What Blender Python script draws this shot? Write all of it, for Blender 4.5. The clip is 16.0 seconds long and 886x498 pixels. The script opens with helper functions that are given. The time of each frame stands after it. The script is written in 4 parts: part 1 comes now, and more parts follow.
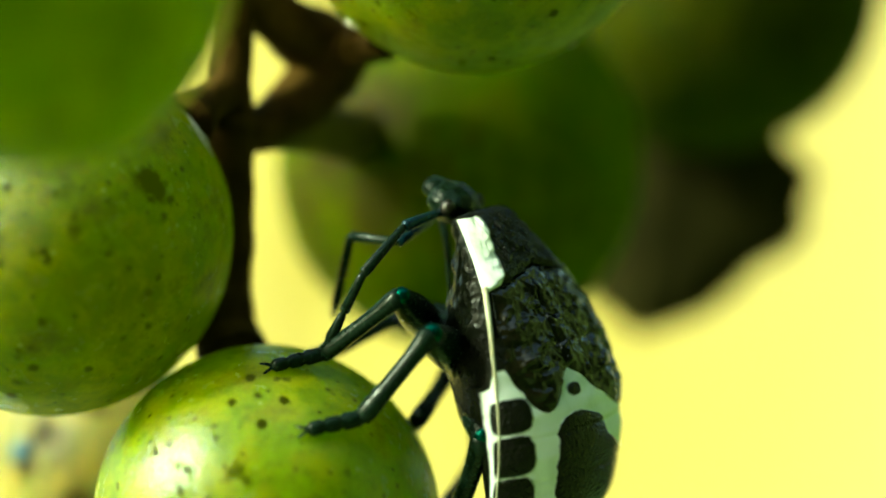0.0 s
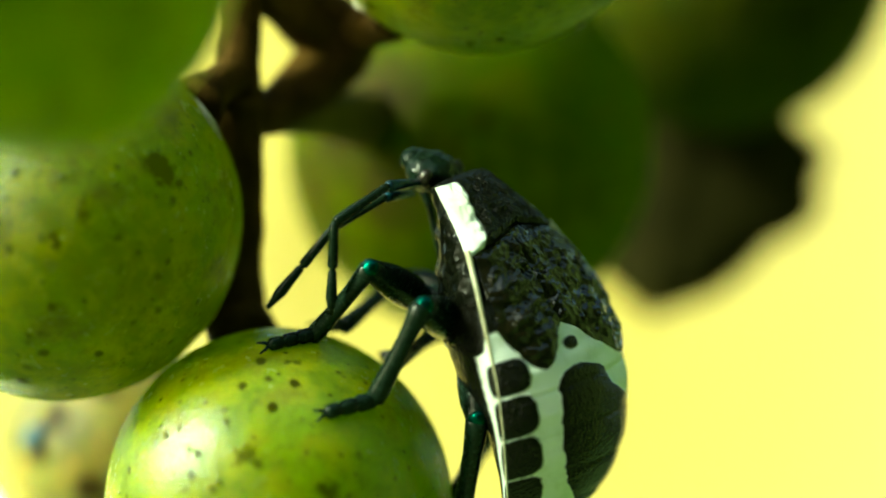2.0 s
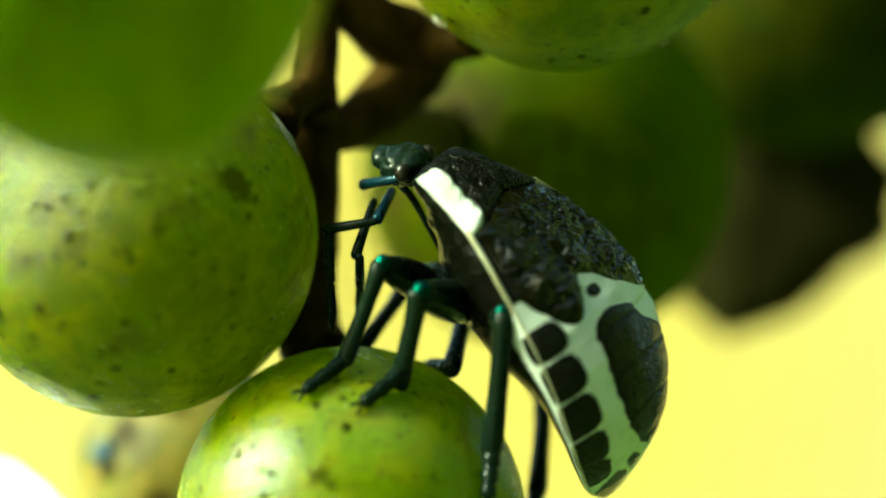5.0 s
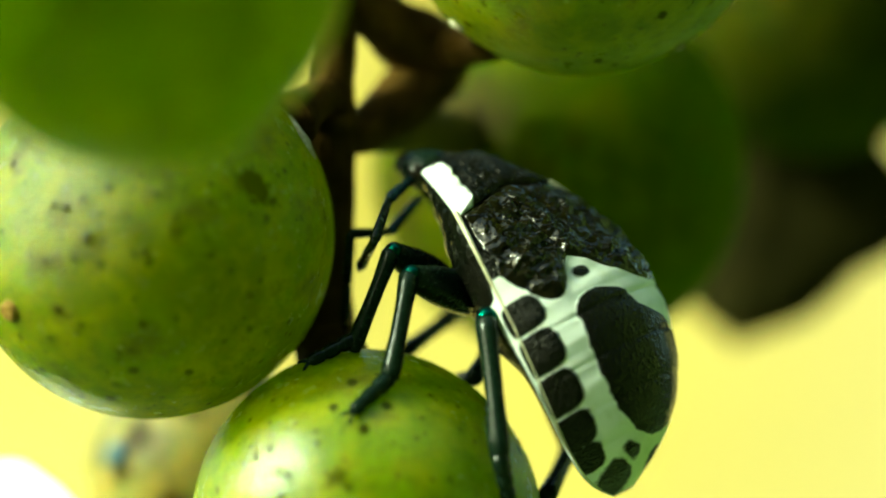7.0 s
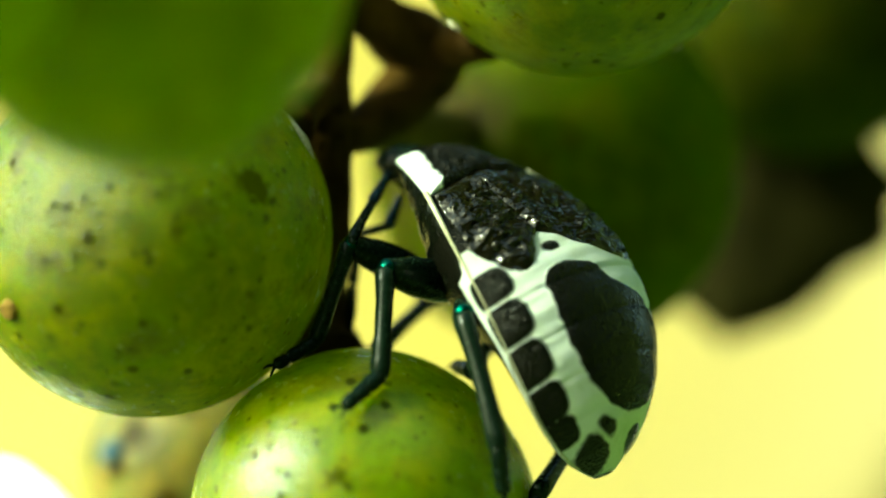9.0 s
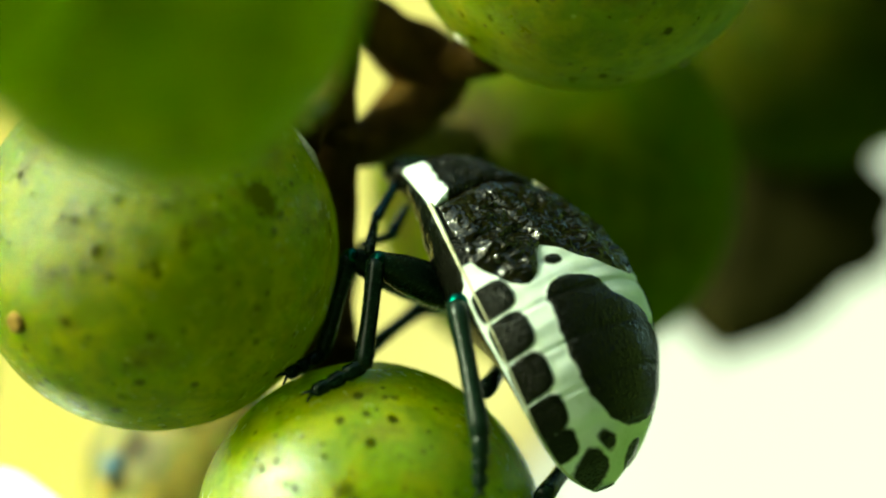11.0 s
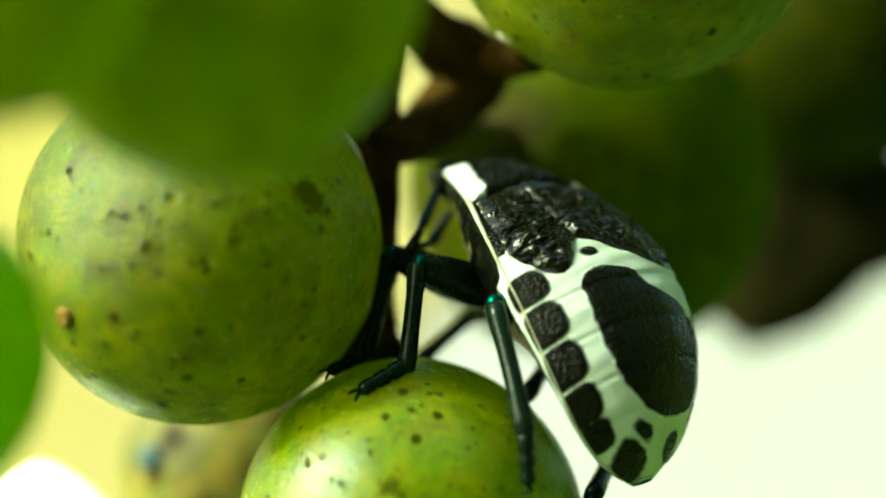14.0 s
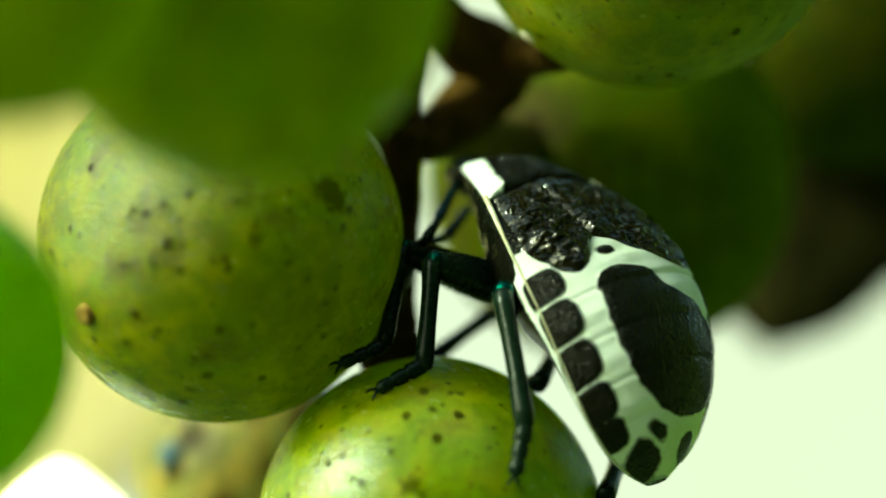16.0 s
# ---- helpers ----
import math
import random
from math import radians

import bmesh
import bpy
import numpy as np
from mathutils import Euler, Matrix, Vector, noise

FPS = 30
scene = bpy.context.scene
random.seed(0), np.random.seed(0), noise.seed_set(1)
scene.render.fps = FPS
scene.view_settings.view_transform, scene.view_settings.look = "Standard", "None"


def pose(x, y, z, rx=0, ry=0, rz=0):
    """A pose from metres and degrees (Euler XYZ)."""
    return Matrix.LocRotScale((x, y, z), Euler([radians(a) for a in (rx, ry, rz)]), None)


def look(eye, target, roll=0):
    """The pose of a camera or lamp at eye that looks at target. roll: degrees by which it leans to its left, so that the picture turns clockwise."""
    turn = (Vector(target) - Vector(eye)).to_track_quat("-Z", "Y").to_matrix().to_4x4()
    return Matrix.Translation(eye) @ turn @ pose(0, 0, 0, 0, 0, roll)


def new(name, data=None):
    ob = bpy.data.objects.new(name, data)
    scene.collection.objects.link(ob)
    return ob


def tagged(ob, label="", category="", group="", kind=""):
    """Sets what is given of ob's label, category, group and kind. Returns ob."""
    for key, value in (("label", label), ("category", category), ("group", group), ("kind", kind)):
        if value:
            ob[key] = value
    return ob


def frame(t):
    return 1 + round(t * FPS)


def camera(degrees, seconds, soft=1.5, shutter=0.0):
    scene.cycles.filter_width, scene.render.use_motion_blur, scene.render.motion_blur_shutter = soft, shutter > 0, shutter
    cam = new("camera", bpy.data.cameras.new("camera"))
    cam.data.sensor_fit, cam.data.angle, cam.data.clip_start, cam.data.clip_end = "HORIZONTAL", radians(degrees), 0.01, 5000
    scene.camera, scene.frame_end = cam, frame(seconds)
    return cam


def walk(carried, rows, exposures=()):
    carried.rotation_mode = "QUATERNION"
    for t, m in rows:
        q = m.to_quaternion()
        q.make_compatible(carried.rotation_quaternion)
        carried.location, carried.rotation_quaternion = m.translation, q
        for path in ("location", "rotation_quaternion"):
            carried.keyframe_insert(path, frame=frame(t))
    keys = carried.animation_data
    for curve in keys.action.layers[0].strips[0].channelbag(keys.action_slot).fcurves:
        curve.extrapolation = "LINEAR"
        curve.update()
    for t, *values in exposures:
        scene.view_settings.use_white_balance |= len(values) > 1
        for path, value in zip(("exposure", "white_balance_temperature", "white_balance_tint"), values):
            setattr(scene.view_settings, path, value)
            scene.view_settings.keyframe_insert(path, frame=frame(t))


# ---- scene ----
MM = 0.001

# ---- camera: a hand-held macro lens, drifting sideways past the bunch ----
cam = camera(20, 16.0, soft=1.9)
cam.data.dof.use_dof = True
cam.data.dof.focus_distance = 0.1075
cam.data.dof.aperture_fstop = 14.0


def mm_pose(x, y, z, rx, ry, rz):
    """A pose from millimetres and degrees."""
    return pose(x * MM, y * MM, z * MM, rx, ry, rz)


walk(cam, [
    (0, mm_pose(6.18, -110.43, -1.10, 90.20, 1.17, -0.40)),
    (0.5, mm_pose(6.35, -110.28, -1.20, 90.20, 1.44, -0.28)),
    (1, mm_pose(6.28, -110.27, -0.77, 89.89, 1.53, -0.30)),
    (1.5, mm_pose(6.25, -110.52, -1.13, 89.95, 1.62, -0.27)),
    (2, mm_pose(6.48, -110.27, -1.16, 89.82, 1.65, -0.02)),
    (2.5, mm_pose(5.78, -110.01, -0.97, 89.55, 1.51, -0.19)),
    (3, mm_pose(5.67, -109.18, -0.91, 89.43, 1.32, 0.11)),
    (3.5, mm_pose(5.93, -108.76, -1.04, 89.69, 1.07, 0.65)),
    (4, mm_pose(5.31, -108.69, -1.03, 89.95, 1.22, 0.65)),
    (4.5, mm_pose(5.74, -108.64, -0.74, 90.03, 0.97, 1.27)),
    (7, mm_pose(4.79, -108.91, -1.01, 90.29, 0.69, 1.24)),
    (7.5, mm_pose(4.92, -109.38, -0.50, 90.02, 0.61, 1.25)),
    (8, mm_pose(4.84, -109.31, -0.48, 90.02, 0.47, 1.21)),
    (8.5, mm_pose(4.26, -109.26, -0.55, 90.02, 0.51, 0.90)),
    (11, mm_pose(2.13, -109.14, -0.65, 90.41, 0.36, -0.06)),
    (11.5, mm_pose(2.09, -109.67, -0.53, 90.37, 0.30, 0.05)),
    (12, mm_pose(1.63, -109.92, -0.40, 90.28, 0.17, -0.04)),
    (12.5, mm_pose(1.27, -110.12, -0.24, 90.16, 0.11, -0.07)),
    (13, mm_pose(0.76, -110.22, 0.07, 89.98, 0.07, -0.17)),
    (13.5, mm_pose(0.36, -110.02, 0.06, 89.97, 0.10, -0.19)),
    (14, mm_pose(-0.22, -109.96, 0.02, 90.00, -0.01, -0.30)),
    (14.5, mm_pose(-0.00, -110.00, 0.00, 90.00, -0.00, -0.00)),
    (15, mm_pose(-0.13, -109.90, 0.06, 89.96, -0.19, 0.08)),
    (15.5, mm_pose(-0.27, -109.94, 0.23, 89.87, -0.14, 0.10)),
    (16, mm_pose(-0.61, -109.69, 0.25, 89.85, -0.36, -0.01)),
], exposures=[(0.0, 1.50, 6750, -37.5), (8.0, 1.36, 6750, -38.0), (14.5, 1.18, 6700, -39.5), (16.0, 1.03, 6700, -41)])

# ---- light: open sky and one sun, from the camera's left ----
SUN_TO = Vector((-0.81, -0.29, 0.55)).normalized()
world = bpy.data.worlds.new("world")
scene.world = world
world.use_nodes = True
sky_nodes = world.node_tree
sky = sky_nodes.nodes.new("ShaderNodeTexSky")
sky.sky_type = "NISHITA"
sky.sun_disc = False
sky.dust_density, sky.ozone_density = 5.0, 0.4
sky.sun_elevation = math.asin(SUN_TO.z)
sky.sun_rotation = math.atan2(SUN_TO.x, SUN_TO.y)
sky_nodes.links.new(sky.outputs[0], sky_nodes.nodes["Background"].inputs[0])
sky_nodes.nodes["Background"].inputs[1].default_value = 0.15
sun_data = bpy.data.lights.new("sun", "SUN")
sun_data.energy, sun_data.angle, sun_data.color = 2.3, radians(6.0), (1.0, 0.96, 0.86)
sun = new("sun", sun_data)
sun.matrix_world = look(SUN_TO, (0, 0, 0))


# ---- materials ----
class Shader:
    """A small builder for a principled node material."""

    def __init__(self, name, color=(0.5, 0.5, 0.5), rough=0.5, metal=0.0):
        self.material = bpy.data.materials.new(name)
        self.material.use_nodes = True
        self.tree = self.material.node_tree
        self.bsdf = self.tree.nodes["Principled BSDF"]
        self.set("Base Color", (*color, 1))
        self.set("Roughness", rough)
        self.set("Metallic", metal)

    def set(self, socket, value):
        self.bsdf.inputs[socket].default_value = value

    def node(self, kind, **values):
        n = self.tree.nodes.new(kind)
        for key, value in values.items():
            n.inputs[key.replace("_", " ")].default_value = value
        return n

    def link(self, a, b):
        self.tree.links.new(a, b)

    def to(self, output, socket):
        self.link(output, self.bsdf.inputs[socket])

    def coords(self):
        return self.node("ShaderNodeTexCoord").outputs["Object"]

    def noise(self, scale, detail=3.0, rough=0.55):
        n = self.node("ShaderNodeTexNoise", Scale=scale, Detail=detail, Roughness=rough)
        self.link(self.coords(), n.inputs["Vector"])
        return n.outputs["Fac"]

    def voronoi(self, scale):
        n = self.node("ShaderNodeTexVoronoi", Scale=scale)
        self.link(self.coords(), n.inputs["Vector"])
        return n.outputs["Distance"]

    def attribute(self, name):
        n = self.tree.nodes.new("ShaderNodeAttribute")
        n.attribute_name = name
        return n.outputs["Fac"]

    def ramp(self, fac, stops):
        n = self.tree.nodes.new("ShaderNodeValToRGB")
        while len(n.color_ramp.elements) < len(stops):
            n.color_ramp.elements.new(0.5)
        for e, (at, c) in zip(n.color_ramp.elements, stops):
            e.position = at
            e.color = (*c, 1) if len(c) == 3 else c
        self.link(fac, n.inputs["Fac"])
        return n.outputs["Color"]

    def grey(self, fac, a, b, lo, hi):
        n = self.node("ShaderNodeMapRange", From_Min=a, From_Max=b, To_Min=lo, To_Max=hi)
        self.link(fac, n.inputs["Value"])
        return n.outputs["Result"]

    def mix(self, fac, a, b, kind="MIX"):
        n = self.tree.nodes.new("ShaderNodeMix")
        n.data_type, n.blend_type = "RGBA", kind
        for value, socket in ((fac, n.inputs[0]), (a, n.inputs[6]), (b, n.inputs[7])):
            if isinstance(value, (int, float)):
                socket.default_value = value
            elif isinstance(value, tuple):
                socket.default_value = (*value, 1)
            else:
                self.link(value, socket)
        return n.outputs[2]

    def math(self, op, a, b):
        n = self.tree.nodes.new("ShaderNodeMath")
        n.operation = op
        for value, socket in ((a, n.inputs[0]), (b, n.inputs[1])):
            if isinstance(value, (int, float)):
                socket.default_value = value
            else:
                self.link(value, socket)
        return n.outputs[0]

    def bump(self, height, depth, strength=1.0):
        n = self.node("ShaderNodeBump", Strength=strength, Distance=depth)
        self.link(height, n.inputs["Height"])
        self.to(n.outputs["Normal"], "Normal")


def grape_skin(name, green, olive, wax=(0.26, 0.50), spot=(0.028, 0.016, 0.002), thin=0.65, flesh=0.25, gloss=0.5, smudge=0.5, waxy=0.32, relief=0.4):
    s = Shader(name, green, 0.4)
    broad = s.noise(170, 3, 0.6)
    fine = s.noise(1500, 4, 0.65)
    base = s.ramp(broad, [(0.32, olive), (0.52, green), (0.72, tuple(min(1, c * 1.35) for c in green))])
    base = s.mix(s.grey(fine, 0.35, 0.7, 0.0, 0.7), base, tuple(c * 0.55 for c in green))
    # yellowish mottling under the skin
    base = s.mix(s.grey(s.noise(620, 4, 0.6), 0.45, 0.62, 0.0, 0.8), base, (green[0] * 1.5, green[1] * 1.12, green[2]))
    # soft brown smudges
    base = s.mix(s.grey(s.noise(330, 5, 0.65), 0.53, 0.68, 0.0, smudge), base, (0.085, 0.060, 0.004))
    # pale pores and darker freckles
    pores = s.math("MULTIPLY", s.grey(s.voronoi(820), 0.05, 0.13, 0.55, 0.0), s.grey(s.noise(260, 2, 0.5), 0.4, 0.6, 0.0, 1.0))
    base = s.mix(pores, base, (0.48, 0.50, 0.16))
    freckles = s.math("MULTIPLY", s.grey(s.voronoi(1150), 0.06, 0.2, 0.8, 0.0), s.grey(s.noise(410, 3, 0.6), 0.42, 0.54, 0.0, 1.0))
    base = s.mix(freckles, base, (0.07, 0.04, 0.004))
    # pale waxy bloom, rubbed off in places
    bloom = s.math("MULTIPLY", s.grey(s.noise(420, 5, 0.7), 0.50, 0.72, 0.0, waxy), s.grey(broad, 0.42, 0.62, 0.0, 1.0))
    base = s.mix(bloom, base, (0.40, 0.46, 0.14))
    # russet flecks and scars carried by the skin's own mark layer, with ragged borders
    ragged = s.math("ADD", s.attribute("mark"), s.grey(fine, 0.3, 0.7, -0.28, 0.28))
    base = s.mix(s.grey(ragged, 0.22, 0.7, 0.0, 0.94), base, spot)
    s.to(base, "Base Color")
    s.to(s.grey(s.noise(900, 4, 0.7), 0.3, 0.7, *wax), "Roughness")
    s.set("Subsurface Weight", thin)
    s.set("Subsurface Radius", (0.65, 1.0, 0.06))
    s.set("Subsurface Scale", 0.004 if thin < 0.8 else 0.009)
    s.to(s.grey(ragged, 0.2, 0.6, gloss, 0.08), "Specular IOR Level")
    s.bump(s.math("ADD", s.noise(2600, 5, 0.75), s.math("ADD", s.math("MULTIPLY", pores, -0.6), s.math("MULTIPLY", s.attribute("mark"), -0.6))), 0.00013, relief)
    # the juicy flesh lets some of the light through
    through_flesh = s.tree.nodes.new("ShaderNodeBsdfTranslucent")
    s.link(s.mix(0.3, base, tuple(min(1, 2.6 * c) for c in green)), through_flesh.inputs["Color"])
    both = s.tree.nodes.new("ShaderNodeMixShader")
    both.inputs[0].default_value = flesh
    s.link(s.bsdf.outputs[0], both.inputs[1])
    s.link(through_flesh.outputs[0], both.inputs[2])
    s.link(both.outputs[0], s.tree.nodes["Material Output"].inputs["Surface"])
    return s.material


SKIN = grape_skin("green grape skin", (0.212, 0.276, 0.002), (0.158, 0.118, 0.002), wax=(0.15, 0.31), flesh=0.42, gloss=0.6, smudge=0.85, waxy=0.16, relief=0.75)
SKIN_LIME = grape_skin("lime-green grape skin", (0.27, 0.45, 0.004), (0.20, 0.34, 0.003), thin=0.8, flesh=0.5, smudge=0.1)
SKIN_SUN = grape_skin("yellow-green grape skin", (0.20, 0.26, 0.003), (0.165, 0.175, 0.002), flesh=0.3, smudge=0.6)
SKIN_GLOSS = grape_skin("glossy green grape skin", (0.265, 0.362, 0.008), (0.215, 0.255, 0.006), wax=(0.17, 0.30), flesh=0.33, gloss=0.75, smudge=0.5, waxy=0.06, relief=0.35)
# The back grape's shade is put into this dark base colour.
SKIN_SHADE = grape_skin("olive grape skin, shade in colour", (0.046, 0.066, 0.001), (0.034, 0.036, 0.001), wax=(0.55, 0.75), flesh=0.4, gloss=0.06, waxy=0.1)
SKIN_FRESH = grape_skin("fresh green grape skin", (0.255, 0.345, 0.002), (0.085, 0.072, 0.0015), thin=0.7, flesh=0.5, smudge=0.85)
# Dark base holds the leaves' shade as well as the skin's own brown.
SKIN_BROWN_SHADE = grape_skin("browned grape skin with shade in colour", (0.088, 0.135, 0.001), (0.078, 0.082, 0.001), wax=(0.5, 0.7), flesh=0.5, gloss=0.06, waxy=0.03, spot=(0.06, 0.042, 0.005))
SKIN_DRY = grape_skin("withered grape skin", (0.235, 0.225, 0.055), (0.06, 0.045, 0.008), flesh=0.1, gloss=0.3, smudge=1.0)


def plain(name, a, b, scale, rough, depth=0.0001, metal=0.0, shine=None):
    s = Shader(name, a, rough, metal)
    n = s.noise(scale, 4, 0.65)
    s.set("Specular IOR Level", shine if shine is not None else 0.5 if rough < 0.6 else 0.15 if rough < 0.78 else 0.04)
    s.to(s.ramp(n, [(0.35, a), (0.7, b)]), "Base Color")
    s.bump(s.noise(scale * 3, 4, 0.6), depth, 0.7)
    return s.material


def shell_black(name, pits, depth, base=(0.006, 0.007, 0.005), gloss=(0.16, 0.42), wrinkled=0.0, shine=0.26):
    s = Shader(name, base, 0.3)
    cells = s.voronoi(pits)
    rough = s.noise(pits * 0.7, 4, 0.6)
    s.to(s.ramp(rough, [(0.35, base), (0.75, tuple(2.2 * q for q in base))]), "Base Color")
    s.to(s.grey(rough, 0.3, 0.7, *gloss), "Roughness")
    s.set("Specular IOR Level", shine)
    folds = s.noise(pits * 0.45, 2, 0.5)
    s.bump(s.math("ADD", s.math("MULTIPLY", cells, 1 - wrinkled), s.math("ADD", s.math("MULTIPLY", folds, 2.2 * wrinkled), s.math("MULTIPLY", rough, 0.6 - 0.6 * wrinkled))), depth, 0.8)
    return s.material


THORAX = shell_black("black underside", 1500, 0.0004, (0.0025, 0.003, 0.0015), (0.16, 0.34), 0.6, 0.07)
PITTED = shell_black("pitted black shell", 1700, 0.0004, (0.0045, 0.0038, 0.0015), (0.03, 0.10), 0.85, 0.45)
LEG_BLACK = shell_black("smooth black leg", 7000, 0.00001, (0.004, 0.009, 0.005), (0.18, 0.30), 0.0, 0.17)


def patterned_shell():
    """White shell with black markings from the mark layer: above 0.5 is black."""
    s = Shader("white shell with black markings", (0.75, 0.77, 0.7), 0.4)
    grain = s.noise(3500, 4, 0.6)
    edge = s.math("ADD", s.attribute("mark"), s.grey(grain, 0.3, 0.7, -0.05, 0.05))
    fac = s.grey(edge, 0.42, 0.58, 0.0, 1.0)
    white = s.ramp(s.noise(700, 4, 0.6), [(0.3, (0.66, 0.73, 0.62)), (0.5, (0.80, 0.86, 0.82)), (0.75, (0.84, 0.89, 0.87))])
    s.to(s.mix(fac, white, (0.005, 0.005, 0.003)), "Base Color")
    s.to(s.mix(fac, (0.5, 0.5, 0.5), (0.12, 0.12, 0.12)), "Roughness")
    dull = s.grey(s.attribute("mark"), 1.3, 1.8, 0.15, 0.03)
    s.to(s.mix(fac, (0.12, 0.12, 0.12), dull), "Specular IOR Level")
    s.set("Subsurface Weight", 0.1)
    s.set("Subsurface Radius", (1.0, 1.0, 0.6))
    s.set("Subsurface Scale", 0.0003)
    pits = s.math("MULTIPLY", s.math("ADD", s.voronoi(6500), s.noise(3000, 4, 0.7)), s.math("MULTIPLY", fac, 0.9))
    wrinkle = s.math("MULTIPLY", s.noise(2200, 4, 0.6), 0.35)
    s.bump(s.math("ADD", pits, wrinkle), 0.00010, 0.9)
    return s.material


SHELL = patterned_shell()


TEAL = plain("teal metallic joint", (0.002, 0.03, 0.024), (0.005, 0.08, 0.055), 4000, 0.2, 0.00002, 0.9)
BLUE_BLACK = plain("blue-black sheen", (0.006, 0.02, 0.035), (0.01, 0.06, 0.09), 3000, 0.25, 0.00003, 0.5)
EYE = plain("dark eye", (0.008, 0.007, 0.005), (0.02, 0.014, 0.008), 3000, 0.3, 0.00001)
BARK = plain("green-brown stem bark", (0.030, 0.017, 0.003), (0.078, 0.044, 0.008), 600, 0.78, 0.0003)
BARK_PALE = plain("yellow-brown stalk", (0.07, 0.055, 0.010), (0.15, 0.11, 0.018), 500, 0.6, 0.0002)
NUB = plain("brown dry nub", (0.14, 0.08, 0.012), (0.27, 0.17, 0.035), 3500, 0.7, 0.0001)
MARGIN = plain("cream shell margin", (0.42, 0.38, 0.22), (0.66, 0.66, 0.5), 900, 0.45, 0.00005)
# Near-black colour stands in for the shade this leaf hangs in.
SHADED_LEAF = plain("leaf with shade in colour", (0.013, 0.012, 0.003), (0.030, 0.025, 0.006), 300, 0.8, 0.0003)
FOLIAGE = plain("unseen wall foliage", (0.04, 0.075, 0.006), (0.12, 0.17, 0.018), 30, 0.6, 0.01, shine=0.5)
# Pale colour for glints on corky skin, built as small shapes.
CORK_GLINT = plain("pale corky glint", (0.30, 0.27, 0.16), (0.62, 0.60, 0.48), 2500, 0.6, 0.0002)
GRASS = plain("grass", (0.05, 0.10, 0.012), (0.11, 0.17, 0.02), 60, 0.7, 0.004, shine=0.5)
BLUE_SPOT = plain("blue-grey bead", (0.012, 0.05, 0.085), (0.04, 0.12, 0.17), 1500, 0.3)


def leaf_glow(name, a, b, scale, pale=None):
    """A thin leaf that passes light as well as it reflects it."""
    s = Shader(name, a, 0.6)
    c = s.ramp(s.noise(scale, 3, 0.55), [(0.3, a), (0.7, b)])
    if pale:
        # one side is painted paler, where the bright distance mixes in
        split = s.tree.nodes.new("ShaderNodeSeparateXYZ")
        s.link(s.coords(), split.inputs[0])
        c = s.mix(s.grey(split.outputs["X"], 0.035, 0.08, 0.0, 1.0), c, pale)
    s.to(c, "Base Color")
    t = s.tree.nodes.new("ShaderNodeBsdfTranslucent")
    s.link(c, t.inputs["Color"])
    m = s.tree.nodes.new("ShaderNodeAddShader")
    out = s.tree.nodes["Material Output"]
    s.link(s.bsdf.outputs[0], m.inputs[0])
    s.link(t.outputs[0], m.inputs[1])
    s.link(m.outputs[0], out.inputs["Surface"])
    return s.material


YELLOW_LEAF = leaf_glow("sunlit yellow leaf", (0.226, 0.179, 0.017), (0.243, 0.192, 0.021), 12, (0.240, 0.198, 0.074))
# Near-white base puts the backlight on this leaf into its colour.
PALE_PETAL = leaf_glow("pale bract, sunlight in colour", (0.86, 0.86, 0.72), (0.9, 0.9, 0.8), 300)


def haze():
    """Self-lit colour for the far distance: its glow stands in for pale sky through sunlit leaves."""
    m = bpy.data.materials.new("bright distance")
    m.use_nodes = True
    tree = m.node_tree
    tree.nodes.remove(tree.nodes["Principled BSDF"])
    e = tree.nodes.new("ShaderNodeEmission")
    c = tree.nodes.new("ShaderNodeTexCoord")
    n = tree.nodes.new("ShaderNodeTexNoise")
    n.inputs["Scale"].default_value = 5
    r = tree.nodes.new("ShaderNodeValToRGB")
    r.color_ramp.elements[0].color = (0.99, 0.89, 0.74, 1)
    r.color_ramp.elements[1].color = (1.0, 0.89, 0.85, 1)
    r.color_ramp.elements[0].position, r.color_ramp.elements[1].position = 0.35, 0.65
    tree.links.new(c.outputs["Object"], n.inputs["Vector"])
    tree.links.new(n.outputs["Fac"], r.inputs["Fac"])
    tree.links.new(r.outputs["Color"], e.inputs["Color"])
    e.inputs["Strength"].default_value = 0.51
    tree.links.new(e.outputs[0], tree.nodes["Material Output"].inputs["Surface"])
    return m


DISTANCE = haze()


# ---- mesh helpers (all shapes in millimetres, stored in metres) ----
def mesh(name, verts, faces, material, smooth=True, marks=None):
    me = bpy.data.meshes.new(name)
    me.from_pydata([tuple(c * MM for c in v) for v in verts], [], faces)
    me.polygons.foreach_set("use_smooth", [smooth] * len(me.polygons))
    me.materials.append(material)
    if marks is not None:
        me.attributes.new("mark", "FLOAT", "POINT").data.foreach_set("value", np.asarray(marks, dtype=np.float32))
    me.update()
    return me


def part(name, me, parent, label="", at=None):
    ob = new(name, me)
    ob.parent = parent
    if at is not None:
        ob.matrix_basis = at
    return tagged(ob, label=label) if label else ob


def grid_faces(rows, cols, wrap=False):
    f = []
    for i in range(rows - 1):
        for j in range(cols if wrap else cols - 1):
            k = (j + 1) % cols
            f.append((i * cols + j, i * cols + k, (i + 1) * cols + k, (i + 1) * cols + j))
    return f


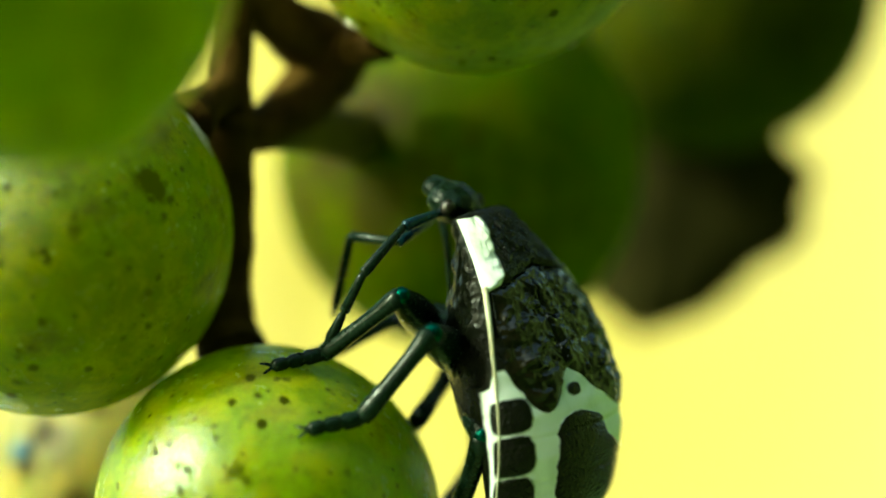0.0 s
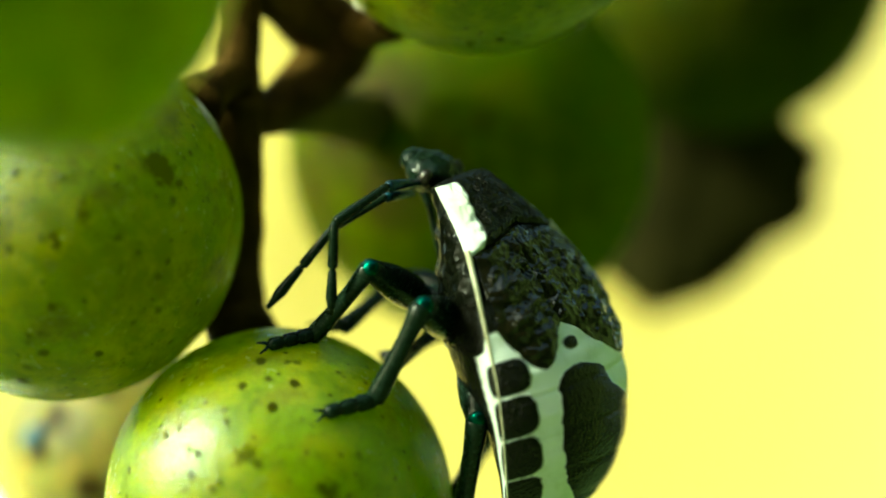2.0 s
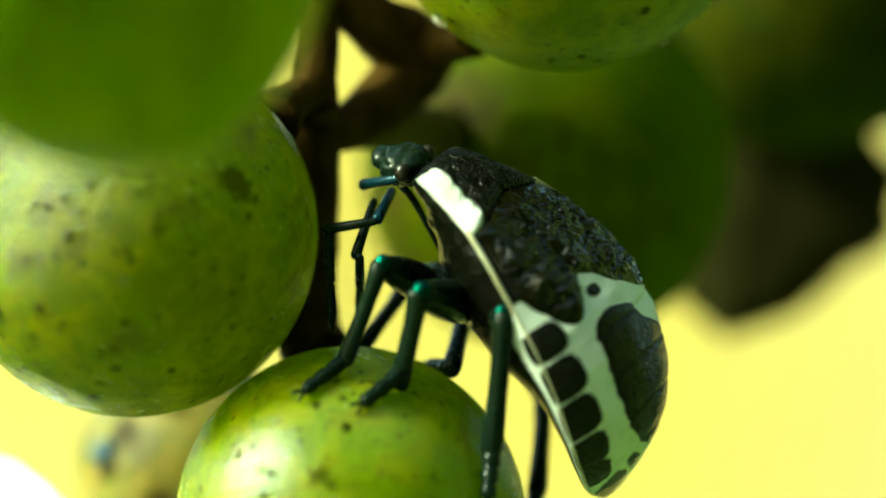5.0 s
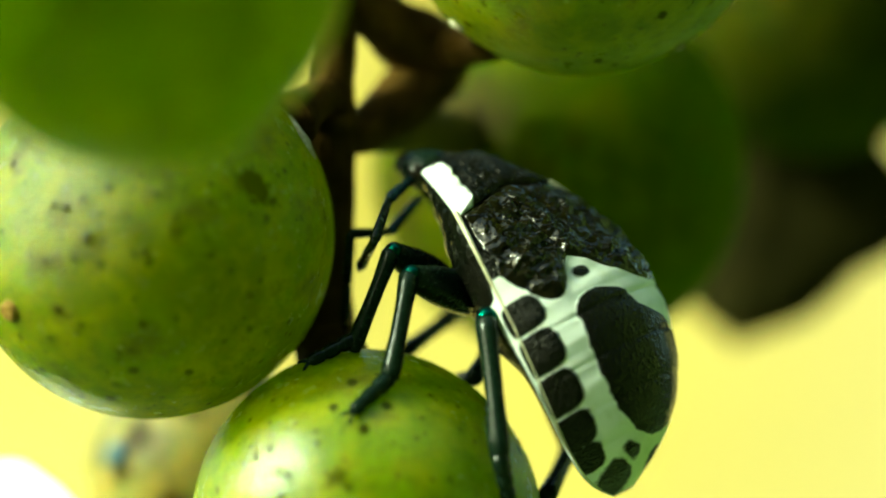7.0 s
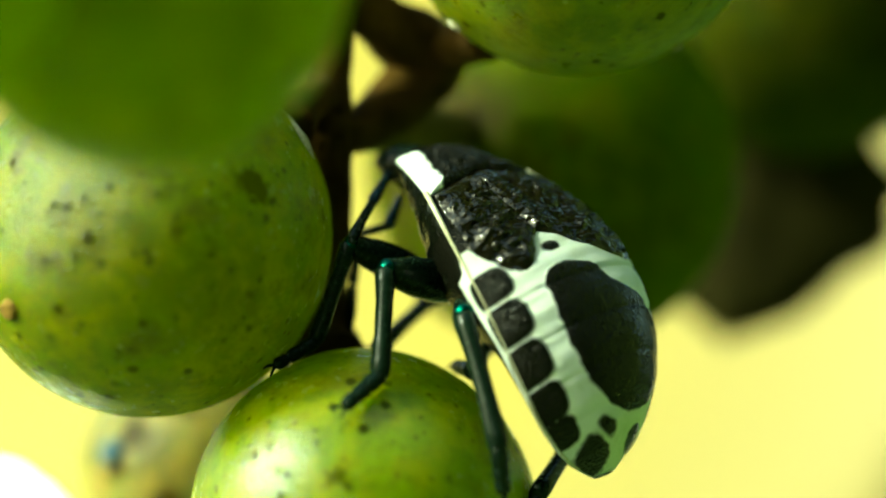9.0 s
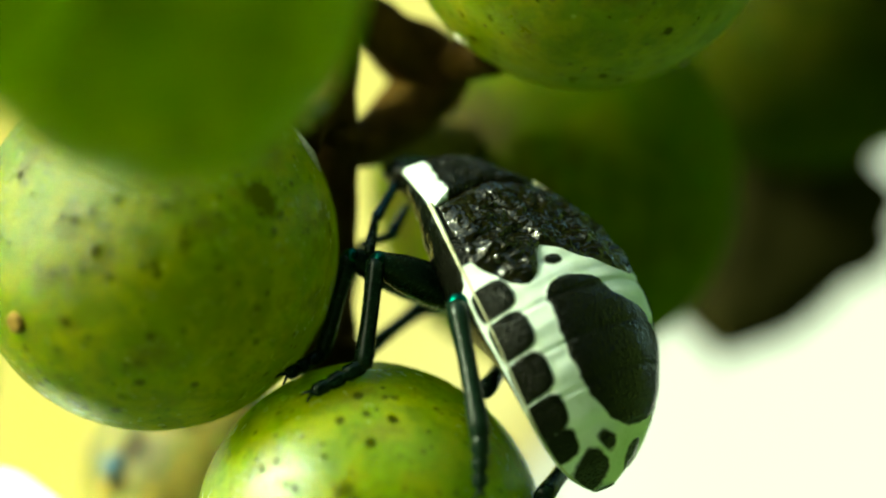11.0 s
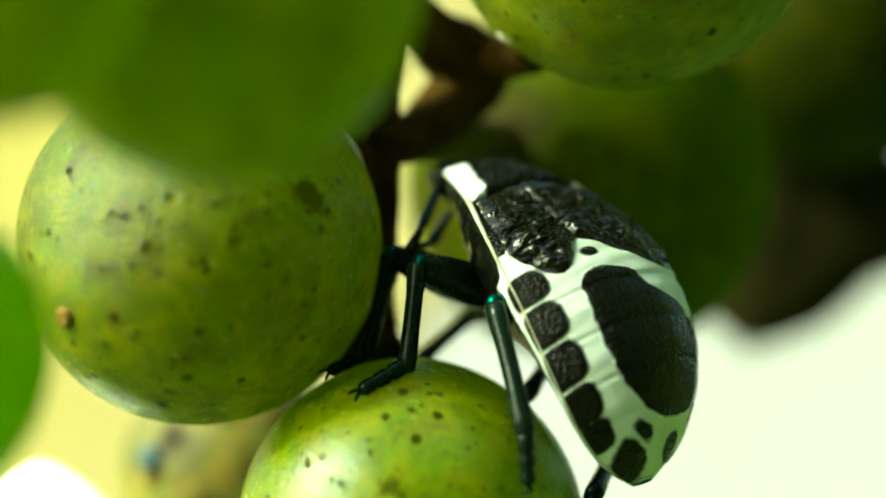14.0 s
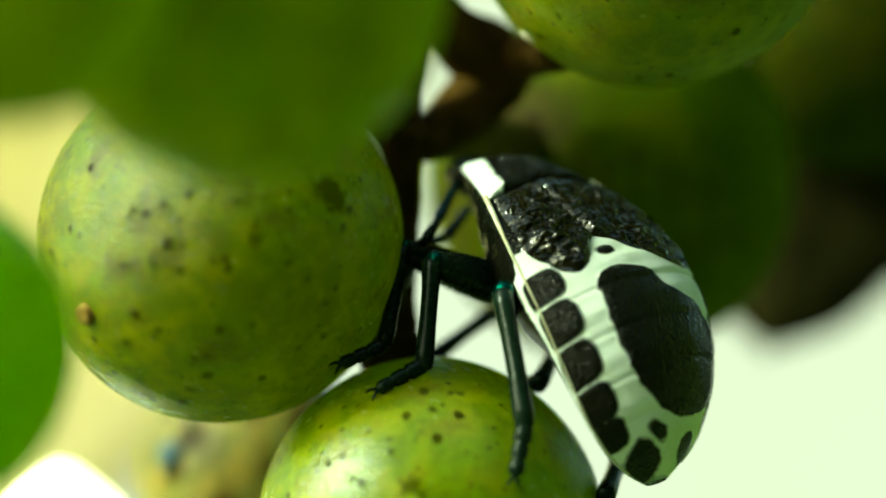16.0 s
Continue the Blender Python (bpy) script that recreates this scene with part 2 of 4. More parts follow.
def tube(name, path, radii, material, sides=16, wobble=0.0, ends=True):
    """A round tube along a path of points, with its own radius at each."""
    pts = [Vector(p) for p in path]
    verts, up = [], Vector((0.13, 0.31, 0.94))
    for i, p in enumerate(pts):
        d = (pts[min(i + 1, len(pts) - 1)] - pts[max(i - 1, 0)]).normalized()
        a = d.cross(up).normalized()
        b = d.cross(a)
        for j in range(sides):
            t = 2 * math.pi * j / sides
            r = radii[i] * (1 + wobble * noise.noise((p.x + 3 * math.cos(t), p.y + 3 * math.sin(t), p.z)))
            verts.append(p + r * (math.cos(t) * a + math.sin(t) * b))
    faces = grid_faces(len(pts), sides, True)
    if ends:
        for i, order in ((0, -1), (len(pts) - 1, 1)):
            k = len(verts)
            verts.append(pts[i])
            for j in range(sides):
                q = [i * sides + j, i * sides + (j + 1) % sides, k]
                faces.append(tuple(q if order > 0 else q[::-1]))
    return mesh(name, verts, faces, material)


def smooth_path(points, radii, steps=6):
    """Catmull-Rom through points and radii."""
    p = [list(q) + [r] for q, r in zip(points, radii)]
    out = []
    for i in range(len(p) - 1):
        a, b, c, d = p[max(i - 1, 0)], p[i], p[i + 1], p[min(i + 2, len(p) - 1)]
        for k in range(steps):
            t = k / steps
            out.append([0.5 * (2 * b[n] + (c[n] - a[n]) * t + (2 * a[n] - 5 * b[n] + 4 * c[n] - d[n]) * t * t
                               + (3 * b[n] - a[n] - 3 * c[n] + d[n]) * t ** 3) for n in range(4)])
    out.append(p[-1])
    return [o[:3] for o in out], [max(o[3], 0.02) for o in out]


def spun(name, profile, material, sides=20, flat=1.0, bend=0.0):
    """A limb along +X: profile of (x, radius); flat squeezes it in Y, bend bows it in Z."""
    length = profile[-1][0]
    verts = []
    for x, r in profile:
        dz = bend * math.sin(math.pi * x / length)
        verts += [(x, flat * r * math.cos(2 * math.pi * j / sides), dz + r * math.sin(2 * math.pi * j / sides)) for j in range(sides)]
    faces = grid_faces(len(profile), sides, True)
    faces += [tuple(range(sides))[::-1], tuple(range(len(verts) - sides, len(verts)))]
    return mesh(name, verts, faces, material)


def ball(name, radii, material, rings=20, sides=28, ridges=0.0):
    verts = []
    for i in range(rings + 1):
        a = math.pi * i / rings
        for j in range(sides):
            t = 2 * math.pi * j / sides
            v = Vector((math.sin(a) * math.cos(t), math.sin(a) * math.sin(t), math.cos(a)))
            s = 1 + ridges * noise.noise(v * 3)
            verts.append((v.x * radii[0] * s, v.y * radii[1] * s, v.z * radii[2] * s))
    return mesh(name, verts, grid_faces(rings + 1, sides, True), material)


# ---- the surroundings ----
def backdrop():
    """A far, softly curved sheet that glows in place of the bright distance behind the bunch."""
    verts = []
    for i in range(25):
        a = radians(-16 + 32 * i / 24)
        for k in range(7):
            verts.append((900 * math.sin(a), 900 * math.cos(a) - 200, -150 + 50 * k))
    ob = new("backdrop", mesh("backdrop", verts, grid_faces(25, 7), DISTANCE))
    return tagged(ob, "glowing sheet standing in for pale sky behind foliage", "backdrop", kind="structure")


def hedge():
    """An unseen leafy wall, added to darken reflections: it leans over beside and behind the camera, open to the sun's
    side.
    """
    verts, n, m = [], 72, 18
    for i in range(n + 1):
        a = radians(-115 + 165 * i / n)
        for k in range(m + 1):
            z = -255 + 735 * k / m
            r = 480 - 100 * max(0.0, z / 480) ** 2 + 46 * noise.noise((a * 9, z * 0.015, 1.0)) + 25 * noise.noise((a * 30, z * 0.05, 4.0))
            verts.append((r * math.cos(a), r * math.sin(a), z + 24 * noise.noise((a * 20, k, 2.0))))
    ob = new("hedge", mesh("hedge", verts, grid_faces(n + 1, m + 1), FOLIAGE))
    return tagged(ob, "unseen leafy wall added to darken reflections", "hedge", kind="structure")


def ground():
    """An unseen grass sheet under the bunch, added to bounce green light up."""
    n = 24
    verts = [(85 * (i - n / 2), 85 * (j - n / 2), -255 + 10 * noise.noise((i * 0.7, j * 0.7, 0))) for i in range(n + 1) for j in range(n + 1)]
    ob = new("ground", mesh("ground", verts, grid_faces(n + 1, n + 1), GRASS))
    return tagged(ob, "unseen green grass sheet added for bounce light", "ground", kind="structure")


def broad_leaf(name, length, width, material, cup, rag, label, category, thick=0.5, tip=0.8):
    """A leaf blade in its own XZ plane, base at the top: midrib, two cupped halves, thickness and a wavy rim."""
    rows, cols = 41, 25
    top, low = [], []
    for i in range(rows):
        u = i / (rows - 1)
        half = width / 2 * (math.sin(math.pi * min(1, u * 1.02) ** tip) ** 0.75 + 0.012)
        half *= 1 + rag * noise.noise((u * 9, 1.7, 0.4)) + rag * 0.6 * noise.noise((u * 31, 5.7, 0.4))
        for j in range(cols):
            v = 2 * j / (cols - 1) - 1
            x, z = v * half, -u * length
            y = cup * (v * v - 0.3) * width * 0.2 + cup * length * 0.08 * math.sin(2.2 * u) - 0.012 * width * math.exp(-(v / 0.05) ** 2)
            y += 0.010 * width * noise.noise((u * 5, v * 3, 2.0))
            top.append((x, y, z))
            low.append((x, y + thick, z))
    n = len(top)
    f = grid_faces(rows, cols)
    faces = f + [tuple(n + k for k in q[::-1]) for q in f]
    rim = [j for j in range(cols)] + [i * cols + cols - 1 for i in range(1, rows)] + \
          [(rows - 1) * cols + j for j in range(cols - 2, -1, -1)] + [i * cols for i in range(rows - 2, 0, -1)]
    for a, b in zip(rim, rim[1:] + rim[:1]):
        faces.append((b, a, n + a, n + b))
    root = new(name, mesh(name, top + low, faces, material))
    rib = [(0, top[i * cols + cols // 2][1] + 0.5 * thick, top[i * cols + cols // 2][2]) for i in range(rows)]
    rib = [(0, rib[0][1], rib[0][2] + 0.12 * length)] + rib
    part("midrib", tube("midrib", rib, [0.011 * width * (1 - 0.8 * i / rows) for i in range(rows + 1)], material, 10), root)
    return tagged(root, label, category)


def grape(name, centre, r, skin, label, group, marks=(), specks=0, seed=1, segs=96, nub=None, taper=0.0, lumpy=0.012, nub_size=0.47):
    """A round berry: skin with specks and scars, and the dry nub at its tip."""
    rng = np.random.RandomState(seed)
    rings = segs // 2
    a = np.linspace(0, np.pi, rings + 1)[:, None]
    t = np.linspace(0, 2 * np.pi, segs, endpoint=False)[None, :]
    d = np.stack([np.sin(a) * np.cos(t), np.sin(a) * np.sin(t), np.cos(a) * np.ones_like(t)], -1).reshape(-1, 3)
    ph = rng.uniform(0, 6, (4, 3))
    wave = sum(np.sin(d @ (rng.normal(size=3) * 2.2) + p[0]) for p in ph) / 4
    rad = r * (1 + lumpy * wave)
    tipdir = None
    if nub is not None:
        tipdir = np.array(nub, float) / np.linalg.norm(nub)
        ang = np.arccos(np.clip(d @ tipdir, -1, 1))
        rad = rad * (1 + taper * np.exp(-(ang / 0.42) ** 2))
    spots = [(np.array(m[:3], float) / np.linalg.norm(m[:3]), m[3], 1.3 * m[4]) for m in marks]
    for _ in range(specks):
        v = rng.normal(size=3)
        size = 0.07 + 0.20 * rng.rand() ** 3
        spots.append((v / np.linalg.norm(v), size, 0.3 + 0.7 * rng.rand()))
    mark = np.zeros(len(d))
    for v, size, power in spots:
        dist = np.linalg.norm(d - v, axis=1) * r
        near = dist < size * 3
        mark[near] = np.maximum(mark[near], power * np.exp(-(dist[near] / size) ** 2))
    me = mesh(name, (d * rad[:, None]).tolist(), grid_faces(rings + 1, segs, True), skin, marks=mark)
    ob = new(name, me)
    ob.matrix_basis = pose(*(c * MM for c in centre))
    tagged(ob, label, "grape", group)
    if tipdir is not None:
        m = Vector(tipdir).to_track_quat("Z", "Y").to_matrix().to_4x4()
        top = r * (1 + taper)
        s = nub_size
        prof = [(-0.25, 1.25 * s), (0.02, 1.1 * s), (0.16, 0.95 * s), (0.30, 0.85 * s), (0.36, 0.6 * s), (0.30, 0.3 * s)]
        verts, n = [], 18
        for z, q in prof:
            verts += [(q * math.cos(2 * math.pi * j / n) * (1 + 0.06 * math.sin(3 * j)), q * math.sin(2 * math.pi * j / n), z) for j in range(n)]
        faces = grid_faces(len(prof), n, True) + [tuple(range(len(verts) - n, len(verts)))]
        part("nub", mesh("nub", verts, faces, NUB), ob, "dry brown nub at the berry's tip", Matrix.Translation(Vector(tipdir) * (top - 0.06) * MM) @ m)
    return ob


BUNCH = "grapes of one bunch"
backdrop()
ground()
hedge()
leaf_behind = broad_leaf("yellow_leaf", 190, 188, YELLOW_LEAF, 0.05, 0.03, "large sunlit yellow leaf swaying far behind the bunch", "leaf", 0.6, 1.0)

# ---- the bunch ----
LEFT = grape("grape", (-10.39, 1.0, 0.27), 8.03, SKIN, "green-yellow grape with brown scar and dry nub", BUNCH,
             [(5.05, -5.8, 2.04, 0.52, 1.3), (5.35, -5.6, 1.65, 0.45, 0.8), (4.6, -6.0, 2.1, 0.7, 0.42), (-1.45, -7.7, -0.15, 0.26, 1.0),
              (-2.65, -6.6, -2.86, 0.24, 0.85), (-4.68, -5.2, 2.84, 0.22, 0.9), (2.05, -7.3, 0.1, 0.40, 0.55), (1.3, -7.3, 1.6, 0.22, 0.7),
              (-5.3, -5.2, 0.4, 0.2, 0.8), (-4.9, -5.6, 0.2, 0.16, 0.9), (0.6, -7.0, -3.6, 0.26, 0.6), (3.2, -6.4, -2.2, 0.3, 0.5),
              (-1.6, -7.4, 1.4, 0.3, 0.6), (-0.6, -7.5, 1.8, 0.22, 0.6)],
             specks=900, seed=3, segs=360, nub=(-4.75, -5.6, -2.92), taper=0.045)
# A pale tube stands in for the glint on the corky collar.
GLINT_PATH = [[6.20, -0.56, 5.13], [6.55, -1.27, 4.50], [6.90, -1.29, 3.95], [7.28, -1.07, 3.26]]
part("collar_glint", tube("collar_glint", *smooth_path(GLINT_PATH, [0.08, 0.2, 0.24, 0.1]), CORK_GLINT, 10, 0.5), LEFT, "pale glint on the corky collar beside the stalk")
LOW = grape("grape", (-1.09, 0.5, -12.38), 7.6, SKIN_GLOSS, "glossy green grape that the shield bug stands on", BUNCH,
            [(-0.97, -5.2, 5.4, 0.24, 0.8), (1.1, -4.8, 5.04, 0.26, 0.9), (0.29, -6.0, 4.43, 0.26, 0.8), (-2.75, -6.4, 2.67, 0.16, 0.9),
             (-0.74, -6.9, 2.63, 0.5, 0.5), (-0.3, -7.1, 2.2, 0.3, 0.6), (2.6, -7.0, 1.0, 0.55, 0.55), (-3.3, -6.5, 1.2, 0.3, 0.4),
             (0.1, -5.0, 5.55, 0.2, 0.7), (0.5, -4.8, 5.75, 0.15, 0.7), (-1.6, -6.2, 3.9, 0.18, 0.6), (1.9, -6.2, 3.6, 0.2, 0.4)],
            specks=520, seed=8, segs=360)
TOP = grape("grape", (8.8, 3.0, 15.66), 8.39, SKIN_SUN, "green-yellow speckled grape hanging above the bug", BUNCH,
            [(-4.0, -6.6, -3.0, 0.14, 0.9), (-2.4, -7.2, -3.4, 0.14, 0.9), (-0.9, -2.2, -8.0, 0.2, 0.7)], specks=520, seed=12, segs=280)
# Two tiny pale flakes take the place of white glints on the skin.
for flake in ([(-5.95, -0.5, -6.0), (-5.70, -0.7, -6.2), (-5.35, -0.8, -6.45)], [(4.0, -0.8, -7.45), (4.35, -0.8, -7.2)]):
    part("glint_flake", tube("glint_flake", *smooth_path(flake, [0.09, 0.17, 0.08][:len(flake)]), CORK_GLINT, 10, 0.5), TOP, "tiny pale flake standing for a corky glint")
# The large marks paint shade over this grape's left, among brown smudges.
REAR = grape("grape", (8.05, 21.5, 3.6), 9.6, SKIN_BROWN_SHADE, "olive-brown grape behind the bug, shade in its colour", BUNCH,
             [(0.6, -9.0, 0.8, 0.5, 0.6), (-6.0, -6.6, 0.5, 2.4, 0.6), (-4.0, -7.5, -2.0, 2.6, 0.6), (-3.8, -7.6, 2.5, 2.6, 0.6), (-1.5, -8.6, -0.5, 1.8, 0.5), (-6.4, -5.0, 4.0, 2.2, 0.6), (-7.6, -4.6, -1.5, 3.0, 0.5), (-7.0, -4.0, -4.6, 2.6, 0.45)], specks=40, seed=21, segs=128)
FAR = grape("grape", (23.0, 34.0, 14.2), 9.57, SKIN_SHADE, "dark-green back grape with shade in its colour", BUNCH, specks=30, seed=22, segs=112)
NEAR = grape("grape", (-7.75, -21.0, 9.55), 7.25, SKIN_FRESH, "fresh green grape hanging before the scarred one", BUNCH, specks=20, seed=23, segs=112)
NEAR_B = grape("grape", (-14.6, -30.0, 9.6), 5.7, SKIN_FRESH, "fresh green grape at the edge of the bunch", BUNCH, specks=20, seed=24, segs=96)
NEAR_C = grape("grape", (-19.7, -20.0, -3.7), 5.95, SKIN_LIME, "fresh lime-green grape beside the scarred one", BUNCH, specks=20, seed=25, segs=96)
BROWN = grape("grape", (-10.3, 18.7, -11.4), 5.7, SKIN_DRY, "small withered brown grape with a blue-black bead", BUNCH,
              [(-2.4, -4.0, 1.8, 0.9, 1.0), (1.5, -4.5, 0.3, 0.8, 0.9), (0.0, -4.0, 3.0, 0.7, 0.9), (2.8, -3.6, 2.6, 0.8, 1.0), (-3.2, -4.2, 0.4, 0.7, 1.0), (-0.8, -4.6, -1.2, 0.8, 0.9)], specks=60, seed=26, segs=96, lumpy=0.05)
part("bead", ball("bead", (0.75, 0.75, 0.75), BLUE_SPOT), BROWN, "blue-black bead on the browned skin", pose(-3.6 * MM, -4.2 * MM, 1.0 * MM))


def stalk(parent, points, radii, material=BARK_PALE):
    """A berry's own stalk with its swollen collar, in world millimetres."""
    p, r = smooth_path(points, radii)
    ob = part("stalk", tube("stalk", p, r, material, 18, 0.08), parent, "short brown stalk with a swollen collar")
    ob.matrix_parent_inverse = parent.matrix_basis.inverted()
    return ob


stalk(LEFT, [(-4.3, 1.2, 5.2), (-3.7, 2.4, 5.9), (-2.9, 4.2, 6.6)], [1.35, 1.0, 0.9], BARK)
stalk(LOW, [(-2.4, 3.2, -5.6), (-3.0, 4.6, -4.4), (-2.9, 5.0, -2.0), (-2.6, 5.0, 0.5)], [1.6, 1.5, 1.05, 0.7], BARK)
stalk(REAR, [(3.6, 14.6, 5.0), (1.8, 12.0, 5.25), (0.3, 9.0, 5.1), (-1.15, 6.5, 4.76)], [1.7, 1.35, 1.1, 0.7])
stalk(TOP, [(4.5, 6.2, 9.3), (3.4, 7.5, 9.0), (2.0, 9.0, 8.6), (1.4, 9.0, 7.6)], [1.2, 1.05, 1.2, 0.9], BARK)
stalk(FAR, [(18.5, 30.0, 20.5), (12.0, 16.0, 22.0), (5.0, 10.0, 23.0), (-1.0, 6.0, 22.0)], [1.0, 0.8, 0.7, 0.8])
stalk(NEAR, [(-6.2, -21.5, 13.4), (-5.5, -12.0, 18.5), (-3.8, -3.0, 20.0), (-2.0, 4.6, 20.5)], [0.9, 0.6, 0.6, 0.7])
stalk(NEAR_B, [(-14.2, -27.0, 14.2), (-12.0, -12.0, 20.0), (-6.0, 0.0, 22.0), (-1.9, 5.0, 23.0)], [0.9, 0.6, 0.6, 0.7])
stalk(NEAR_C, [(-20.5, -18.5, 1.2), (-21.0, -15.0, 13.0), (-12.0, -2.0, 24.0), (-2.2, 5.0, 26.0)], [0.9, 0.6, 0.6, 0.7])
stalk(BROWN, [(-9.4, 15.8, -6.0), (-8.0, 13.0, -2.0), (-5.0, 9.0, 3.0), (-2.4, 5.4, 8.5)], [0.8, 0.6, 0.6, 0.6])


def vine():
    """The bunch's woody main stem with its nodes and a side twig."""
    root = new("vine_stem")
    root.matrix_basis = pose(-2.2 * MM, 5 * MM, 30 * MM)
    tagged(root, "dark green-brown woody stem of the bunch", "stem")
    back = root.matrix_basis.inverted()
    p, r = smooth_path([(-1.9, 4.8, 34.0), (-2.2, 5.0, 22.0), (-2.4, 5.0, 12.5), (-2.52, 5.0, 9.4), (-2.69, 5.0, 7.1), (-2.75, 5.0, 5.3), (-2.55, 5.0, 3.2), (-2.45, 5.0, 0.6), (-2.7, 5.0, -1.5), (-3.0, 5.0, -3.6)],
                       [1.3, 1.2, 1.05, 1.0, 1.05, 1.2, 0.95, 0.8, 0.9, 1.1], 10)
    ob = part("main_stem", tube("main_stem", p, r, BARK, 24, 0.12), root)
    ob.matrix_parent_inverse = back
    p, r = smooth_path([(-2.3, 5.2, 11.6), (-0.3, 7.0, 10.1), (1.1, 8.5, 9.2), (1.9, 9.0, 8.6), (1.35, 9.0, 7.5), (0.0, 8.0, 6.1), (-1.5, 6.0, 4.9), (-2.6, 5.0, 4.8)],
                       [1.1, 1.35, 1.7, 1.75, 1.65, 1.4, 1.0, 0.9], 8)
    ob = part("side_twig", tube("side_twig", p, r, BARK, 20, 0.12), root)
    ob.matrix_parent_inverse = back
    for at, size in (((-2.75, 4.9, 5.2), (1.3, 1.2, 0.95)), ((-2.4, 4.9, 11.8), (1.2, 1.15, 0.8))):
        ob = part("node", ball("node", size, BARK, ridges=0.12), root)
        ob.matrix_parent_inverse = back
        ob.matrix_basis = pose(*(c * MM for c in at))
    return root


vine()

dark_leaf = broad_leaf("shaded_leaf", 14.9, 17.2, SHADED_LEAF, 0.35, 0.14, "leaf hanging under the back grape, shade in its colour", "leaf", 0.25, 0.62)
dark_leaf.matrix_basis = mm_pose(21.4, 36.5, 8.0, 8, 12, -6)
bract = broad_leaf("pale_bract", 9.8, 7.6, PALE_PETAL, 0.3, 0.05, "pale bract below the bunch, sunlight in its colour", "leaf", 0.2, 0.8)
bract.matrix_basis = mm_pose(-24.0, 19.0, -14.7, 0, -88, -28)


# ---- the bug: a shield bug nymph, head along +X, its left along +Y, its back along +Z ----
AX = (-8.75, -8.4, -7.6, -6.5, -5.0, -2.8, -1.0, 1.0, 3.0, 4.7, 6.2, 7.75)
EDGE_Y = (0.35, 1.5, 2.65, 3.52, 4.15, 4.58, 4.58, 4.45, 4.05, 3.5, 2.75, 1.9)
EDGE_Z = (-2.0, -1.6, -0.9, -0.1, 0.75, 1.6, 1.9, 1.95, 1.8, 1.45, 0.6, -0.45)
BACK_Z = (-1.8, -0.5, 1.0, 2.3, 3.3, 3.95, 3.95, 3.35, 2.6, 1.95, 1.0, -0.1)
KEEL = (0.15, 0.6, 1.0, 1.3, 1.7, 2.7, 4.2, 4.6, 4.4, 3.4, 2.2, 1.1)


def along(x, table):
    """A table of the body's length, smoothed between its stations."""
    h = 0.35
    return sum(w * np.interp(x + k * h, AX, table) for k, w in ((-1, 0.25), (0, 0.5), (1, 0.25)))


def narrow(x, v):
    """The shoulder turned away from the sun is drawn in a little."""
    return 1.0 if v > 0 else 1 - 0.20 * min(1.0, max(0.0, (x - 1.5) / 3.0))


def back(x, v, lift=0.0):
    """A point of the back at station x, v from -1 (right rim) to 1 (left rim)."""
    ye, ze, zt = along(x, EDGE_Y), along(x, EDGE_Z), along(x, BACK_Z)
    return (x, v * ye * narrow(x, v) * (1 + 0.02 * lift), ze + (zt - ze) * max(0.0, 1 - abs(v) ** 2.3) ** 0.8 + lift)


def belly(x, v, deep=1.0):
    ye, ze = along(x, EDGE_Y), along(x, EDGE_Z)
    return (x, v * ye * narrow(x, v), ze - deep * along(x, KEEL) * max(0.0, 1 - abs(v) ** 2.0) ** 0.55)


def oval(x, y, cx, cy, rx, ry, p=2.0):
    """Signed depth in millimetres inside an oval mark: above 0 is inside."""
    return min(rx, ry) * (1 - (abs((x - cx) / rx) ** p + abs((y - cy) / ry) ** p) ** (1 / p))


PATCH_X = (-7.45, -7.3, -7.0, -6.6, -5.9, -5.3, -4.45, -3.9, -3.3, -2.9, -2.5, -1.8, -1.5, -1.25, -1.12)
PATCH_LEFT = (-0.1, 0.4, 0.95, 1.5, 2.0, 2.28, 2.5, 2.55, 2.58, 2.58, 2.6, 2.55, 2.4, 2.1, 1.5)
PATCH_RIGHT = (-0.9, -1.7, -2.3, -2.8, -3.2, -3.4, -3.4, -3.0, -2.2, -1.35, -0.7, -0.45, -0.1, 0.7, 1.1)
SIDE_SPOTS = ((-0.78, 0.76), (-2.5, 0.90), (-4.3, 0.88), (-5.93, 0.72), (-7.10, 0.50))


def back_mark(x, y):
    """Black markings of the abdomen's back: depth in millimetres inside them."""
    v = y / float(along(x, EDGE_Y))
    best = -1.0
    for cx, rx in SIDE_SPOTS:
        best = max(best, 4.2 * oval(x / 4.2, abs(v), cx / 4.2, 0.93, 0.98 * rx / 4.2, 0.158, 3.2))
    best = max(best, oval(x, y, -0.19, 1.12, 0.27, 0.44, 2.5))
    # two slanting bars before the tip
    for cx, cy, wide, half in ((-7.60, 0.98, 0.19, 0.56), (-8.18, 1.20, 0.33, 0.90)):
        a, b = x - cx, y - cy
        best = max(best, oval(0.88 * a - 0.47 * b, 0.47 * a + 0.88 * b, 0, 0, wide, half, 3.0))
    best = max(best, oval(x, y, -8.15, -1.1, 0.34, 0.6))
    wave = 0.09 * noise.noise((1.9 * x, 0.3, 0.0)) + 0.05 * noise.noise((6 * x, 2.0, 0.0))
    best = max(best, min(float(np.interp(x, PATCH_X, PATCH_LEFT)) + wave - y, y - float(np.interp(x, PATCH_X, PATCH_RIGHT)) + wave, x + 7.45, -1.12 - x))
    best = max(best, x - 1.2)
    return best


